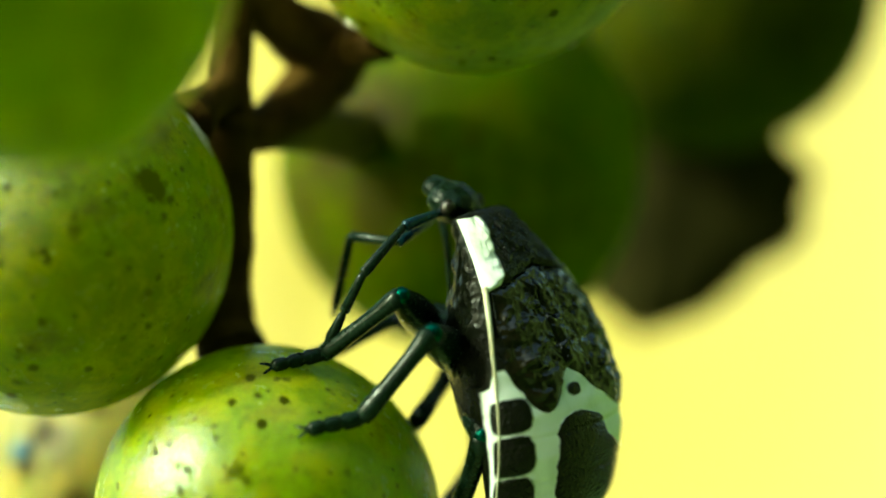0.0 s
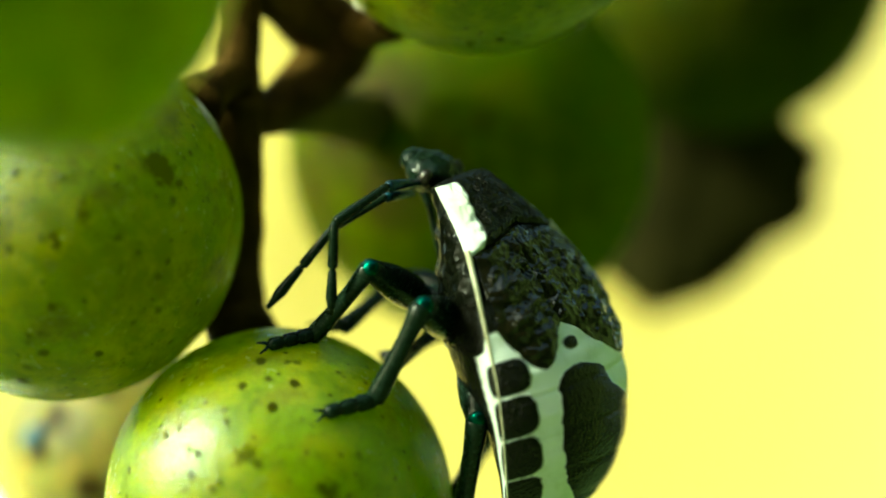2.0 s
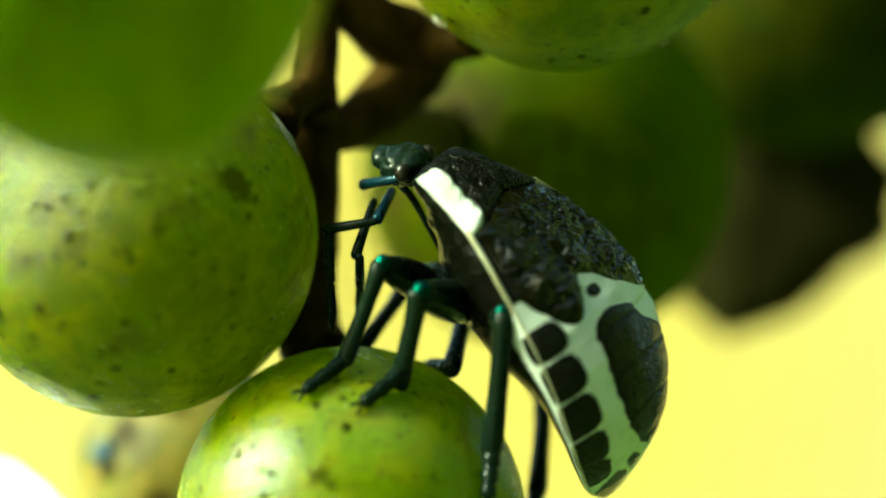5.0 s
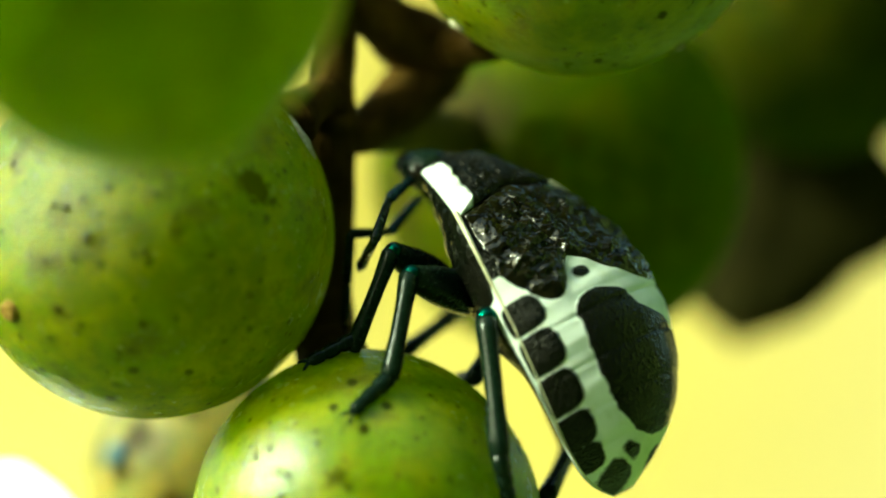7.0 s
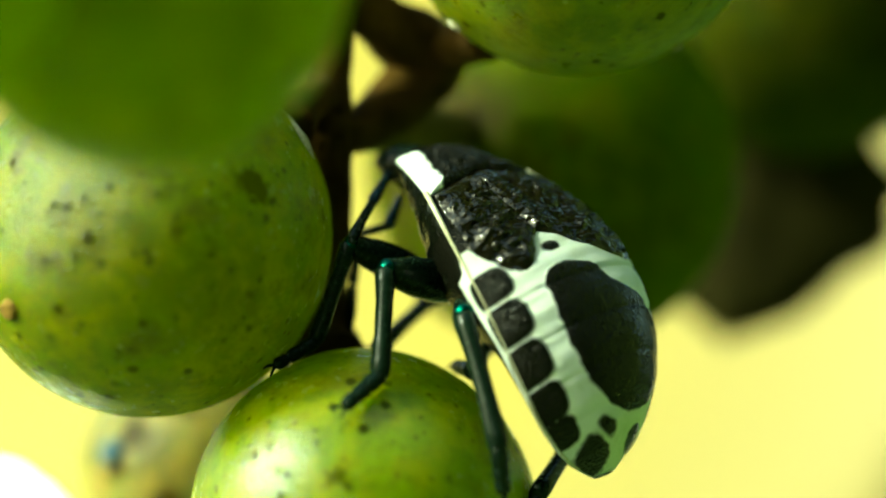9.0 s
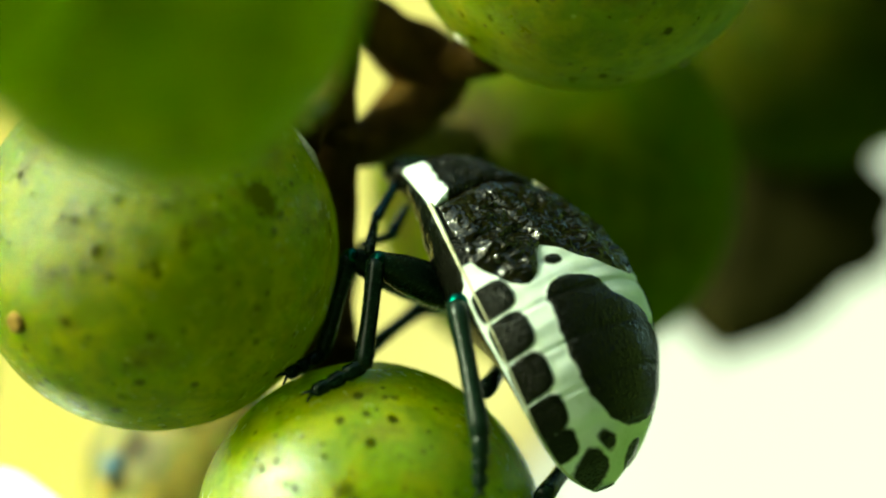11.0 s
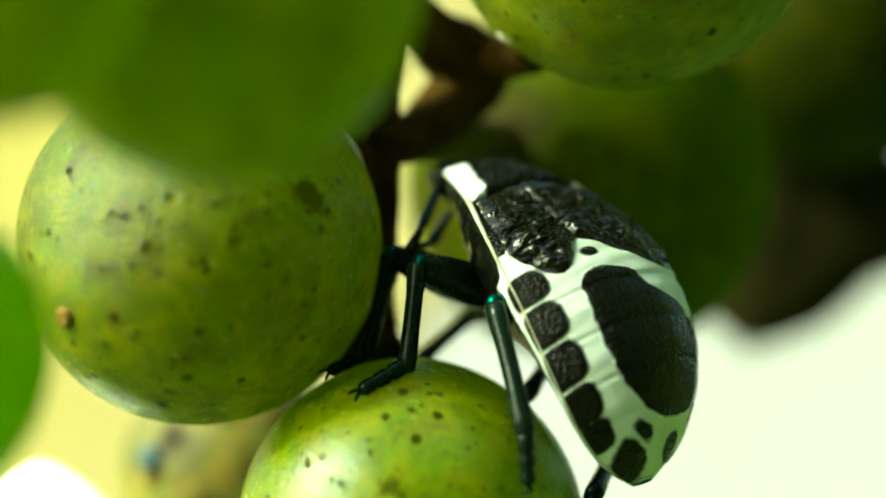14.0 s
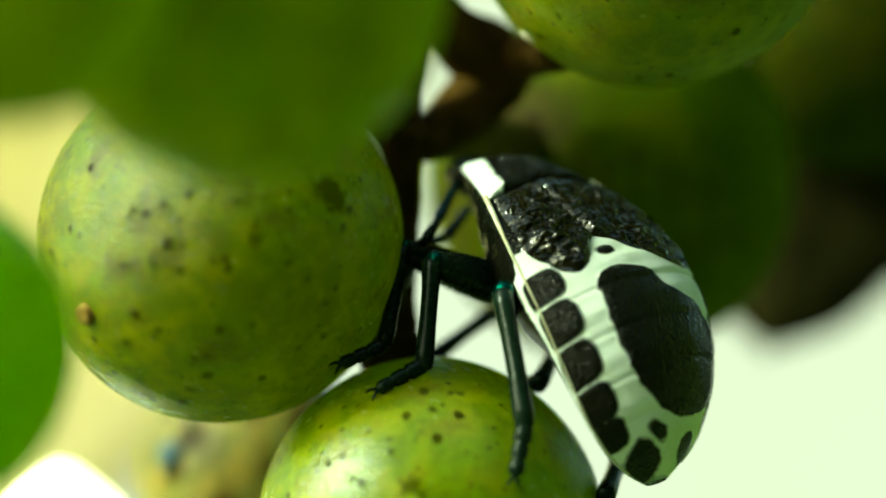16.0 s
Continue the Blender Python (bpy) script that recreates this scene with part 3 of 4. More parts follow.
def abdomen_mesh():
    xs = np.concatenate([np.linspace(-8.75, -7.6, 26), np.linspace(-7.55, 2.6, 150)])
    dv = np.sin(np.linspace(-math.pi / 2, math.pi / 2, 131))
    bv = np.sin(np.linspace(1.40, -1.40, 90))
    verts, marks = [], []
    for x in xs:
        # shallow creases between the segments
        crease = sum(math.exp(-((x - c) / 0.10) ** 2) for c in (-1.9, -3.8, -5.6, -7.0, -8.0))
        for v in dv:
            px, py, pz = back(x, v)
            m = back_mark(x, py)
            swell = 0.06 * min(1, max(0, m / 0.25))
            fold = 0.02 * math.sin(6.5 * x + 1.3 * v) * (0 if m > 0 else 1)
            verts.append((px, py, pz + swell + fold - 0.07 * crease * (1 - abs(v) ** 8)))
            marks.append(min(1.2, 0.5 + m / 0.5))
        for v in bv:
            verts.append(belly(x, v))
            side = 0.985 - abs(v)
            marks.append(min(2.0, 0.5 + max(12 * (side - 0.012), 9 * (x - 0.4))))
    n = len(dv) + len(bv)
    faces = grid_faces(len(xs), n, True) + [tuple(range(n)), tuple(range(len(verts) - n, len(verts)))[::-1]]
    return mesh("abdomen", verts, [f[::-1] for f in faces], SHELL, marks=marks)


def plate(name, x_front, x_rear, v0, v1, lift, material, rough=0.0, mark=None, nu=48, nv=60):
    """A raised sclerite of the back between two stations and two rims, rounded at its borders."""
    top, low, marks = [], [], []
    for i in range(nu):
        u = i / (nu - 1)
        for j in range(nv):
            w = j / (nv - 1)
            v = v0 + (v1 - v0) * w
            a, b = x_front(v), x_rear(v)
            x = a + (b - a) * u
            h = max(0.0, 1 - max(abs(2 * u - 1), abs(2 * w - 1)) ** 5)
            bumpy = rough * (noise.noise((x * 1.1, v * 4.2, 3.1)) + 0.7 * noise.noise((x * 2.6, v * 9, 7.7)) + 0.4 * noise.noise((x * 5.2, v * 19, 1.7)))
            top.append(back(x, v, lift * h + bumpy * h))
            low.append(back(x, v * 0.985, -0.25))
            marks.append(mark(x, v) if mark else 1.0)
    n = len(top)
    f = grid_faces(nu, nv)
    faces = list(f) + [tuple(n + k for k in q[::-1]) for q in f]
    rim = list(range(nv)) + [i * nv + nv - 1 for i in range(1, nu)] + [(nu - 1) * nv + j for j in range(nv - 2, -1, -1)] + [i * nv for i in range(nu - 2, 0, -1)]
    for a, b in zip(rim, rim[1:] + rim[:1]):
        faces.append((b, a, n + a, n + b))
    if (x_rear(0.5 * (v0 + v1)) < x_front(0.5 * (v0 + v1))):
        faces = [q[::-1] for q in faces]
    return mesh(name, top + low, faces, material, marks=marks + marks)


def thorax_mesh():
    xs = np.linspace(0.6, 7.6, 60)
    dv, bv = np.linspace(-0.98, 0.98, 48), np.linspace(0.94, -0.94, 48)
    verts = []
    for x in xs:
        verts += [back(x, v, -0.12) for v in dv]
        for v in bv:
            p = belly(x, v)
            verts.append((p[0], p[1], p[2] + 0.16 * math.sin(4.2 * x) * (1 - v * v) + 0.10 * noise.noise((x * 2, v * 5, 1))))
    n = len(dv) + len(bv)
    faces = grid_faces(len(xs), n, True) + [tuple(range(n)), tuple(range(len(verts) - n, len(verts)))[::-1]]
    return mesh("thorax", verts, [f[::-1] for f in faces], THORAX)


bug = new("shield_bug")
tagged(bug, "black and white shield bug nymph with teal-black legs", "bug")
part("abdomen", abdomen_mesh(), bug, "white abdomen with black spots and a black central patch")
part("thorax", thorax_mesh(), bug)


def white_side(x, v):
    """The pronotum's mark layer: a broad white flank on the left, a narrow one on the right."""
    inner = float(np.interp(x, (4.5, 4.85, 6.2, 7.3), (0.755, 0.74, 0.67, 0.62))) if v > 0 else 0.9
    inner += 0.025 * noise.noise((2.2 * x, 3.0 * (v > 0), 1.0))
    return min(1.2, 0.5 + 4 * (inner - abs(v))) if x < 7.55 else 1.0


def pad_rear(v):
    """Rear border of the left wing pad, a rounded lobe."""
    return float(np.interp(v, (0.20, 0.26, 0.33, 0.42, 0.50, 0.56, 0.62, 0.68, 0.74, 0.80, 0.86, 0.93), (0.80, 0.66, 0.36, -0.2, -0.62, -0.86, -0.95, -0.86, -0.56, -0.10, 0.45, 1.2)))


def far_pad_rear(v):
    """Rear border of the right wing pad, slanting to its tip."""
    return float(np.interp(-v, (0.05, 0.11, 0.30, 0.46, 0.60, 0.75, 0.985), (-0.40, -0.58, -1.08, -1.5, -1.68, -1.5, -0.6)))


def plate_front(v):
    """The curved seam behind the pronotum."""
    return 5.12 - 0.75 * abs(v)


part("pronotum", plate("pronotum", lambda v: 7.8 - 0.15 * abs(v) ** 4, lambda v: 5.2 - 0.75 * abs(v), -1.0, 1.0, 0.28, SHELL, 0.16, white_side, 70, 120), bug,
     "black pronotum with broad white side margins")
part("scutellum", plate("scutellum", plate_front, lambda v: float(np.interp(v, (-0.13, -0.11, 0.0, 0.10, 0.25), (-0.62, -0.58, -0.06, 0.36, 0.76))), -0.13, 0.25, 0.24, PITTED, 0.2, nu=110), bug)
part("wing_pad", plate("wing_pad", plate_front, pad_rear, 0.22, 0.93, 0.28, PITTED, 0.26, nu=120, nv=90), bug, "wrinkled glossy black wing pad")
part("wing_pad", plate("wing_pad", plate_front, far_pad_rear, -0.10, -0.985, 0.26, PITTED, 0.22, nu=120, nv=100), bug, "wrinkled glossy black wing pad")
for side in (1, -1):
    rim = [back(x, side * 1.0, 0.0) for x in np.linspace(4.7, -8.3, 120)]
    part("side_margin", tube("side_margin", rim, [max(0.13 - 0.09 * min(1, i / 56), 0.045) for i in range(120)], MARGIN, 10), bug, "narrow cream margin along the side")

# head, bent down before the pronotum
HEAD = pose(8.15 * MM, 0, -1.95 * MM, 0, 52, 0)
part("head", ball("head", (1.2, 1.15, 0.88), LEG_BLACK, 28, 36, 0.12), bug, at=HEAD)
part("snout", spun("snout", [(0, 0.45), (0.35, 0.55), (0.75, 0.46), (0.95, 0.26)], LEG_BLACK, 18, 1.4), bug, at=HEAD @ pose(0.6 * MM, 0, 0.1 * MM))
for side in (1, -1):
    part("eye", ball("eye", (0.36, 0.32, 0.42), EYE, 16, 20), bug, "dark bulging eye", HEAD @ pose(-0.45 * MM, 1.16 * side * MM, 0.15 * MM))
part("rostrum", tube("rostrum", *smooth_path([(9.0, 0, -2.6), (8.2, 0, -2.9), (6.6, 0, -2.6), (3.5, 0, -2.9)], [0.22, 0.2, 0.17, 0.08]), LEG_BLACK, 12), bug)


def leg_parts(coxa, lengths, thick):
    """The keyed pieces of one leg: femur, tibia and tarsus, each along its own +X."""
    f, t, s = lengths
    part("coxa", ball("coxa", (0.8, 0.7, 0.95), LEG_BLACK, 16, 20, 0.08), bug, at=pose(coxa[0] * MM, coxa[1] * MM * 0.92, (coxa[2] + 0.45) * MM))
    k = 1.25 * thick
    femur = part("femur", spun("femur", [(-0.1, 0.40 * k), (0.06 * f, 0.52 * k), (0.2 * f, 0.66 * k), (0.35 * f, 0.73 * k), (0.55 * f, 0.72 * k), (0.75 * f, 0.62 * k), (0.9 * f, 0.47 * k), (f, 0.38 * k), (f + 0.16, 0.22 * k)],
                               LEG_BLACK, 24, 0.85, 0.12), bug)
    part("knee", ball("knee", (0.26 * k, 0.34 * k, 0.36 * k), TEAL, 14, 18), femur, "iridescent teal knee joint", pose((f - 0.02) * MM, 0, 0.06 * MM))
    tibia = part("tibia", spun("tibia", [(-0.12, 0.26 * k), (0.1, 0.38 * k), (0.12 * t, 0.36 * k), (0.3 * t, 0.31 * k), (0.6 * t, 0.31 * k), (0.9 * t, 0.36 * k), (t, 0.33 * k), (t + 0.1, 0.2 * k)],
                               LEG_BLACK, 20, 0.9, 0.06), bug)
    tarsus = part("tarsus", spun("tarsus", [(-0.1, 0.18 * k), (0.1, 0.27 * k), (0.30 * s, 0.29 * k), (0.36 * s, 0.2 * k), (0.42 * s, 0.27 * k), (0.60 * s, 0.26 * k), (0.66 * s, 0.18 * k),
                                            (0.72 * s, 0.25 * k), (0.9 * s, 0.24 * k), (s - 0.1, 0.12 * k)], LEG_BLACK, 18), bug)
    for side in (1, -1):
        claw, r = smooth_path([(s - 0.2, 0, 0), (s + 0.12, 0.14 * side, 0.04), (s + 0.28, 0.22 * side, -0.12), (s + 0.30, 0.24 * side, -0.26)], [0.09, 0.075, 0.05, 0.02], 4)
        part("claw", tube("claw", claw, r, LEG_BLACK, 8), tarsus)
    return femur, tibia, tarsus


def antenna_parts(lengths):
    pieces = []
    for i, length in enumerate(lengths):
        r = (0.23, 0.21, 0.19)[i]
        prof = [(-0.05, 0.6 * r), (0.12, 0.9 * r), (0.5 * length, r), (length - 0.15, 1.15 * r), (length, 0.7 * r)]
        if i == 2:
            h = 0.5 * length
            prof = [(-0.05, 0.6 * r), (0.12, r), (h - 0.12, 1.2 * r), (h, 0.6 * r), (h + 0.12, r), (0.8 * length, 1.35 * r), (length, 0.5 * r)]
        pieces.append(part("antenna_segment", spun("antenna_segment", prof, (BLUE_BLACK, LEG_BLACK, LEG_BLACK)[i], 14), bug))
    return pieces


def limb(a, b):
    """The pose that lays a limb's +X from a to b, in the bug's space."""
    a, b = Vector(a), Vector(b)
    x = (b - a).normalized()
    z = Vector((0.15, 0, 1))
    z = (z - x * z.dot(x)).normalized()
    return Matrix.Translation(a * MM) @ Matrix((x, z.cross(x), z)).transposed().to_4x4()


def stride(pieces, base, first, second, third):
    """Key three pieces that hang from one another: base to first, first to second, second to third joint."""
    for piece, near_end, far_end in ((pieces[0], None, first), (pieces[1], first, second), (pieces[2], second, third)):
        rows = []
        for i, (t, *q) in enumerate(far_end):
            rows.append((t, limb(base if near_end is None else near_end[i][1:], q)))
        walk(piece, rows)


def motions():
    """Everything that moves but the camera."""
    walk(leaf_behind, [(t, mm_pose(x, 215, 68, -42, -8, -25)) for t, x in
                       [(0.0, 10), (4.5, 8), (7.0, 5), (8.5, 0), (11.0, -40), (12.5, -50), (14.5, -62), (16.0, -74)]])
    walk(bug, [
        (0, mm_pose(10.05, -0.16, -6.64, -67.52, -81.58, -147.67)),
        (0.5, mm_pose(9.92, -0.50, -6.58, -74.06, -78.53, -140.31)),
        (1, mm_pose(9.94, -0.48, -6.50, -84.73, -73.29, -126.89)),
        (1.5, mm_pose(9.96, -0.70, -6.48, -82.30, -73.69, -131.32)),
        (2, mm_pose(9.57, -0.57, -5.72, -52.79, -75.81, -164.56)),
        (2.5, mm_pose(9.67, 0.11, -5.57, -19.23, -74.77, 153.05)),
        (3, mm_pose(8.23, -0.72, -4.03, -23.87, -67.11, 165.25)),
        (3.5, mm_pose(7.86, -0.84, -3.83, -32.28, -65.00, 175.79)),
        (4, mm_pose(8.31, -0.53, -3.96, -41.41, -66.87, -173.22)),
        (4.5, mm_pose(7.52, -0.62, -3.44, -49.39, -60.56, -161.90)),
        (7, mm_pose(6.84, 1.00, -2.80, -25.32, -57.77, 160.08)),
        (7.5, mm_pose(6.66, 0.49, -2.49, -23.53, -57.71, 159.29)),
        (8, mm_pose(6.35, 0.36, -2.31, -16.95, -54.67, 148.93)),
        (8.5, mm_pose(6.02, 0.20, -2.17, -16.53, -53.58, 148.65)),
        (11, mm_pose(5.80, 0.50, -2.01, -16.57, -54.48, 146.50)),
        (11.5, mm_pose(5.81, 0.09, -2.05, -15.89, -54.50, 146.29)),
        (12, mm_pose(5.80, 0.30, -2.07, -15.58, -54.06, 145.88)),
        (12.5, mm_pose(5.76, 0.35, -2.08, -14.37, -53.54, 144.17)),
        (13, mm_pose(5.78, 0.42, -2.08, -13.79, -53.08, 142.72)),
        (13.5, mm_pose(5.58, 0.40, -2.11, -13.50, -50.63, 142.01)),
        (14, mm_pose(5.65, 0.27, -1.99, -11.22, -51.45, 139.05)),
        (14.5, mm_pose(5.49, -0.07, -1.99, -10.38, -51.74, 139.20)),
        (15, mm_pose(5.53, 0.10, -1.97, -11.41, -53.06, 138.39)),
        (15.5, mm_pose(5.55, 0.25, -1.97, -10.51, -53.06, 137.59)),
        (16, mm_pose(5.42, 0.26, -1.91, -11.36, -51.98, 138.73)),
    ])
    # front leg of the bug's left side: knee, ankle, toe
    stride(leg_parts((2.62, 1.06, -3.47), (5.36, 4.55, 2.52), 0.95), (2.62, 1.06, -3.47),
           [(0, 4.86, 5.53, -1.54), (0.5, 5.01, 5.10, -0.90), (1, 4.95, 5.50, -1.58), (1.5, 4.74, 5.61, -1.60), (1.8, 4.76, 5.44, -1.24), (2, 5.07, 5.55, -2.27), (2.2, 5.36, 5.66, -3.31), (2.5, 5.34, 5.64, -2.92), (3, 5.04, 5.55, -1.84), (3.5, 5.16, 5.49, -1.85), (4, 5.26, 5.65, -2.67), (4.2, 4.74, 5.72, -1.89), (4.5, 5.55, 5.29, -1.99), (7, 4.80, 5.39, -1.19), (7.5, 5.24, 5.65, -2.62), (8, 4.99, 5.68, -2.16), (8.5, 4.88, 5.67, -1.95), (11, 4.92, 5.73, -2.22), (11.5, 4.87, 5.74, -2.14), (12, 4.77, 5.74, -2.00), (12.5, 4.72, 5.74, -1.92), (13, 4.75, 5.74, -1.96), (13.5, 4.81, 5.74, -2.06), (14, 4.89, 5.73, -2.18), (14.5, 4.97, 5.72, -2.28), (15, 5.03, 5.71, -2.34), (15.5, 5.07, 5.69, -2.38), (16, 5.10, 5.68, -2.39)],
           [(0, 2.70, 6.31, -5.47), (0.5, 3.68, 7.41, -4.59), (1, 2.44, 5.88, -5.35), (1.5, 2.57, 5.45, -5.34), (1.8, 2.08, 5.90, -4.89), (2, 2.83, 5.83, -5.97), (2.2, 3.17, 5.79, -7.29), (2.5, 3.58, 5.91, -6.75), (3, 2.36, 5.49, -5.41), (3.5, 2.43, 4.78, -5.38), (4, 2.71, 4.67, -6.31), (4.2, 2.45, 6.75, -5.69), (4.5, 2.79, 6.77, -5.29), (7, 2.51, 7.01, -4.05), (7.5, 3.44, 6.04, -6.78), (8, 3.30, 6.29, -6.35), (8.5, 2.82, 6.62, -5.89), (11, 2.46, 6.54, -5.97), (11.5, 2.48, 6.48, -5.94), (12, 2.47, 6.40, -5.87), (12.5, 2.44, 6.36, -5.81), (13, 2.39, 6.38, -5.78), (13.5, 2.45, 6.46, -5.69), (14, 2.20, 6.57, -5.72), (14.5, 2.06, 6.78, -5.62), (15, 1.84, 7.06, -5.32), (15.5, 1.67, 7.42, -4.79), (16, 1.48, 7.81, -4.15)],
           [(0, 2.60, 8.50, -6.70), (0.5, 2.89, 8.05, -6.89), (1, 2.72, 8.27, -6.12), (1.5, 2.78, 7.86, -6.11), (1.8, 2.24, 8.33, -5.54), (2, 3.01, 8.27, -6.67), (2.2, 3.68, 8.18, -7.88), (2.5, 3.76, 8.08, -8.14), (3, 3.29, 6.19, -7.64), (3.5, 3.38, 5.75, -7.50), (4, 3.41, 6.91, -7.23), (4.2, 2.44, 8.82, -7.12), (4.5, 2.72, 9.08, -6.29), (7, 2.53, 9.34, -5.20), (7.5, 2.99, 8.47, -7.22), (8, 2.65, 8.67, -6.74), (8.5, 2.44, 9.02, -6.54), (11, 1.90, 8.99, -5.99), (11.5, 2.04, 8.96, -5.97), (12, 2.05, 8.88, -5.90), (12.5, 1.99, 8.82, -5.83), (13, 1.95, 8.84, -5.82), (13.5, 2.02, 8.95, -5.82), (14, 1.71, 9.03, -5.83), (14.5, 1.61, 9.25, -5.78), (15, 1.32, 9.49, -5.53), (15.5, 1.20, 9.87, -5.06), (16, 1.15, 10.28, -4.51)])
    # middle leg of the bug's left side: knee, ankle, toe
    stride(leg_parts((1.38, 1.53, -1.93), (5.01, 4.61, 2.58), 1.05), (1.38, 1.53, -1.93),
           [(0, 3.21, 5.79, -0.04), (0.5, 3.42, 5.70, -0.05), (1, 3.73, 5.61, -0.22), (1.5, 3.73, 5.64, -0.27), (2, 3.09, 5.77, 0.12), (2.5, 2.68, 5.91, 0.13), (3, 1.79, 6.06, 0.16), (3.2, 2.14, 6.09, 0.00), (3.5, 3.32, 5.82, -0.21), (4, 3.55, 5.84, -0.59), (4.5, 3.75, 5.76, -0.67), (7, 3.33, 5.92, -0.50), (7.5, 3.04, 6.05, -0.54), (8, 2.47, 6.15, -0.31), (8.5, 2.41, 6.17, -0.35), (11, 3.75, 5.81, -0.84), (12, 3.61, 5.86, -0.76), (12.5, 3.49, 5.91, -0.72), (13, 3.37, 5.96, -0.71), (13.5, 3.28, 6.00, -0.70), (14, 3.21, 6.03, -0.70), (14.5, 3.19, 6.04, -0.70), (15, 3.20, 6.04, -0.71), (15.5, 3.22, 6.04, -0.74), (16, 3.25, 6.04, -0.78)],
           [(0, 0.08, 7.67, -2.86), (0.5, 0.38, 7.42, -3.06), (1, 0.87, 6.92, -3.60), (1.5, 0.81, 6.91, -3.57), (2, -0.29, 6.93, -2.79), (2.5, -0.95, 7.79, -1.73), (3, -1.82, 6.41, -2.68), (3.2, -1.58, 6.33, -2.71), (3.5, 0.23, 6.96, -3.43), (4, 0.91, 6.77, -4.07), (4.5, 1.20, 5.90, -3.76), (7, -0.12, 8.53, -1.99), (7.5, -0.53, 8.32, -2.36), (8, -1.28, 7.99, -2.26), (8.5, -1.44, 7.92, -2.19), (11, 0.10, 7.61, -2.89), (12, 0.04, 7.59, -3.08), (12.5, -0.01, 7.58, -3.10), (13, 0.03, 7.55, -2.98), (13.5, 0.13, 7.52, -2.70), (14, -0.19, 7.35, -3.05), (14.5, -0.42, 7.23, -3.31), (15, -0.35, 7.26, -3.19), (15.5, -0.36, 7.25, -3.20), (16, -0.35, 7.26, -3.16)],
           [(0, 0.05, 9.87, -4.20), (0.5, 0.55, 9.65, -4.34), (1, 1.21, 9.20, -4.76), (1.5, 1.09, 9.26, -4.59), (2, -0.10, 9.37, -3.63), (2.5, -1.26, 10.34, -2.09), (3, -1.75, 8.90, -3.32), (3.2, -1.48, 8.83, -3.35), (3.5, 0.07, 9.44, -4.11), (4, 0.59, 9.26, -4.71), (4.5, 1.23, 8.39, -4.72), (7, -0.81, 10.95, -2.55), (7.5, -1.22, 10.77, -2.77), (8, -2.06, 10.43, -2.58), (8.5, -2.26, 10.34, -2.49), (11, 0.01, 9.85, -4.16), (12, 0.04, 9.84, -4.33), (12.5, -0.01, 9.86, -4.30), (13, -0.08, 9.88, -4.15), (13.5, -0.21, 9.89, -3.92), (14, -0.56, 9.75, -4.01), (14.5, -0.78, 9.66, -4.09), (15, -0.74, 9.69, -3.98), (15.5, -0.75, 9.69, -3.95), (16, -0.75, 9.70, -3.92)])
    # hind leg of the bug's left side: knee, ankle, toe
    stride(leg_parts((0.31, 0.96, -1.48), (4.44, 5.95, 2.27), 1.1), (0.31, 0.96, -1.48),
           [(0, -1.61, 4.27, 0.78), (0.5, -1.53, 4.31, 0.79), (1, -1.38, 4.38, 0.79), (1.5, -1.39, 4.47, 0.64), (2, -2.36, 4.15, 0.07), (2.5, -2.89, 3.90, -0.55), (2.7, -2.82, 3.92, -0.40), (3, 0.80, 4.48, 1.18), (3.5, 1.11, 4.38, 1.24), (4, 1.29, 4.24, 1.36), (4.5, 1.25, 4.22, 1.38), (7, -0.00, 4.72, 0.86), (7.5, -0.27, 4.79, 0.70), (8, -0.79, 4.71, 0.63), (8.5, -1.00, 4.69, 0.55), (11, 0.08, 4.72, 0.88), (12.5, 0.01, 4.75, 0.81), (14.5, -0.36, 4.76, 0.72), (15.5, -0.03, 4.80, 0.70), (16, 0.27, 4.83, 0.70)],
           [(0, -5.82, 2.27, -2.92), (0.5, -5.79, 2.61, -2.99), (1, -5.82, 2.91, -2.89), (1.5, -5.96, 3.24, -2.96), (2, -7.00, 2.95, -3.46), (2.5, -7.44, 2.48, -4.12), (2.7, -7.89, 3.59, -3.50), (3, -4.42, 6.20, -1.11), (3.5, -3.99, 5.99, -1.34), (4, -3.24, 5.03, -2.39), (4.5, -3.31, 5.30, -2.20), (7, -5.35, 7.06, -0.28), (7.5, -5.69, 7.08, -0.19), (8, -6.39, 6.40, -0.46), (8.5, -6.71, 5.93, -0.54), (11, -5.51, 6.47, -0.14), (12.5, -5.60, 6.45, -0.24), (14.5, -6.07, 5.96, -0.44), (15.5, -5.70, 6.08, -0.61), (16, -5.35, 6.19, -0.70)],
           [(0, -6.58, 4.38, -2.55), (0.5, -6.42, 4.75, -2.56), (1, -6.34, 5.10, -2.57), (1.5, -6.52, 5.38, -2.50), (2, -7.67, 5.06, -2.94), (2.5, -8.23, 4.48, -3.40), (2.7, -8.53, 5.60, -2.68), (3, -5.54, 5.29, -2.66), (3.5, -5.29, 5.22, -2.63), (4, -4.65, 6.80, -2.43), (4.5, -4.73, 7.06, -2.40), (7, -7.07, 6.61, -1.61), (7.5, -7.35, 6.61, -1.67), (8, -7.81, 5.71, -2.10), (8.5, -8.07, 5.33, -2.26), (11, -7.26, 6.69, -1.57), (12.5, -7.33, 6.54, -1.71), (14.5, -7.76, 5.92, -1.95), (15.5, -7.52, 6.56, -1.85), (16, -7.10, 7.16, -1.78)])
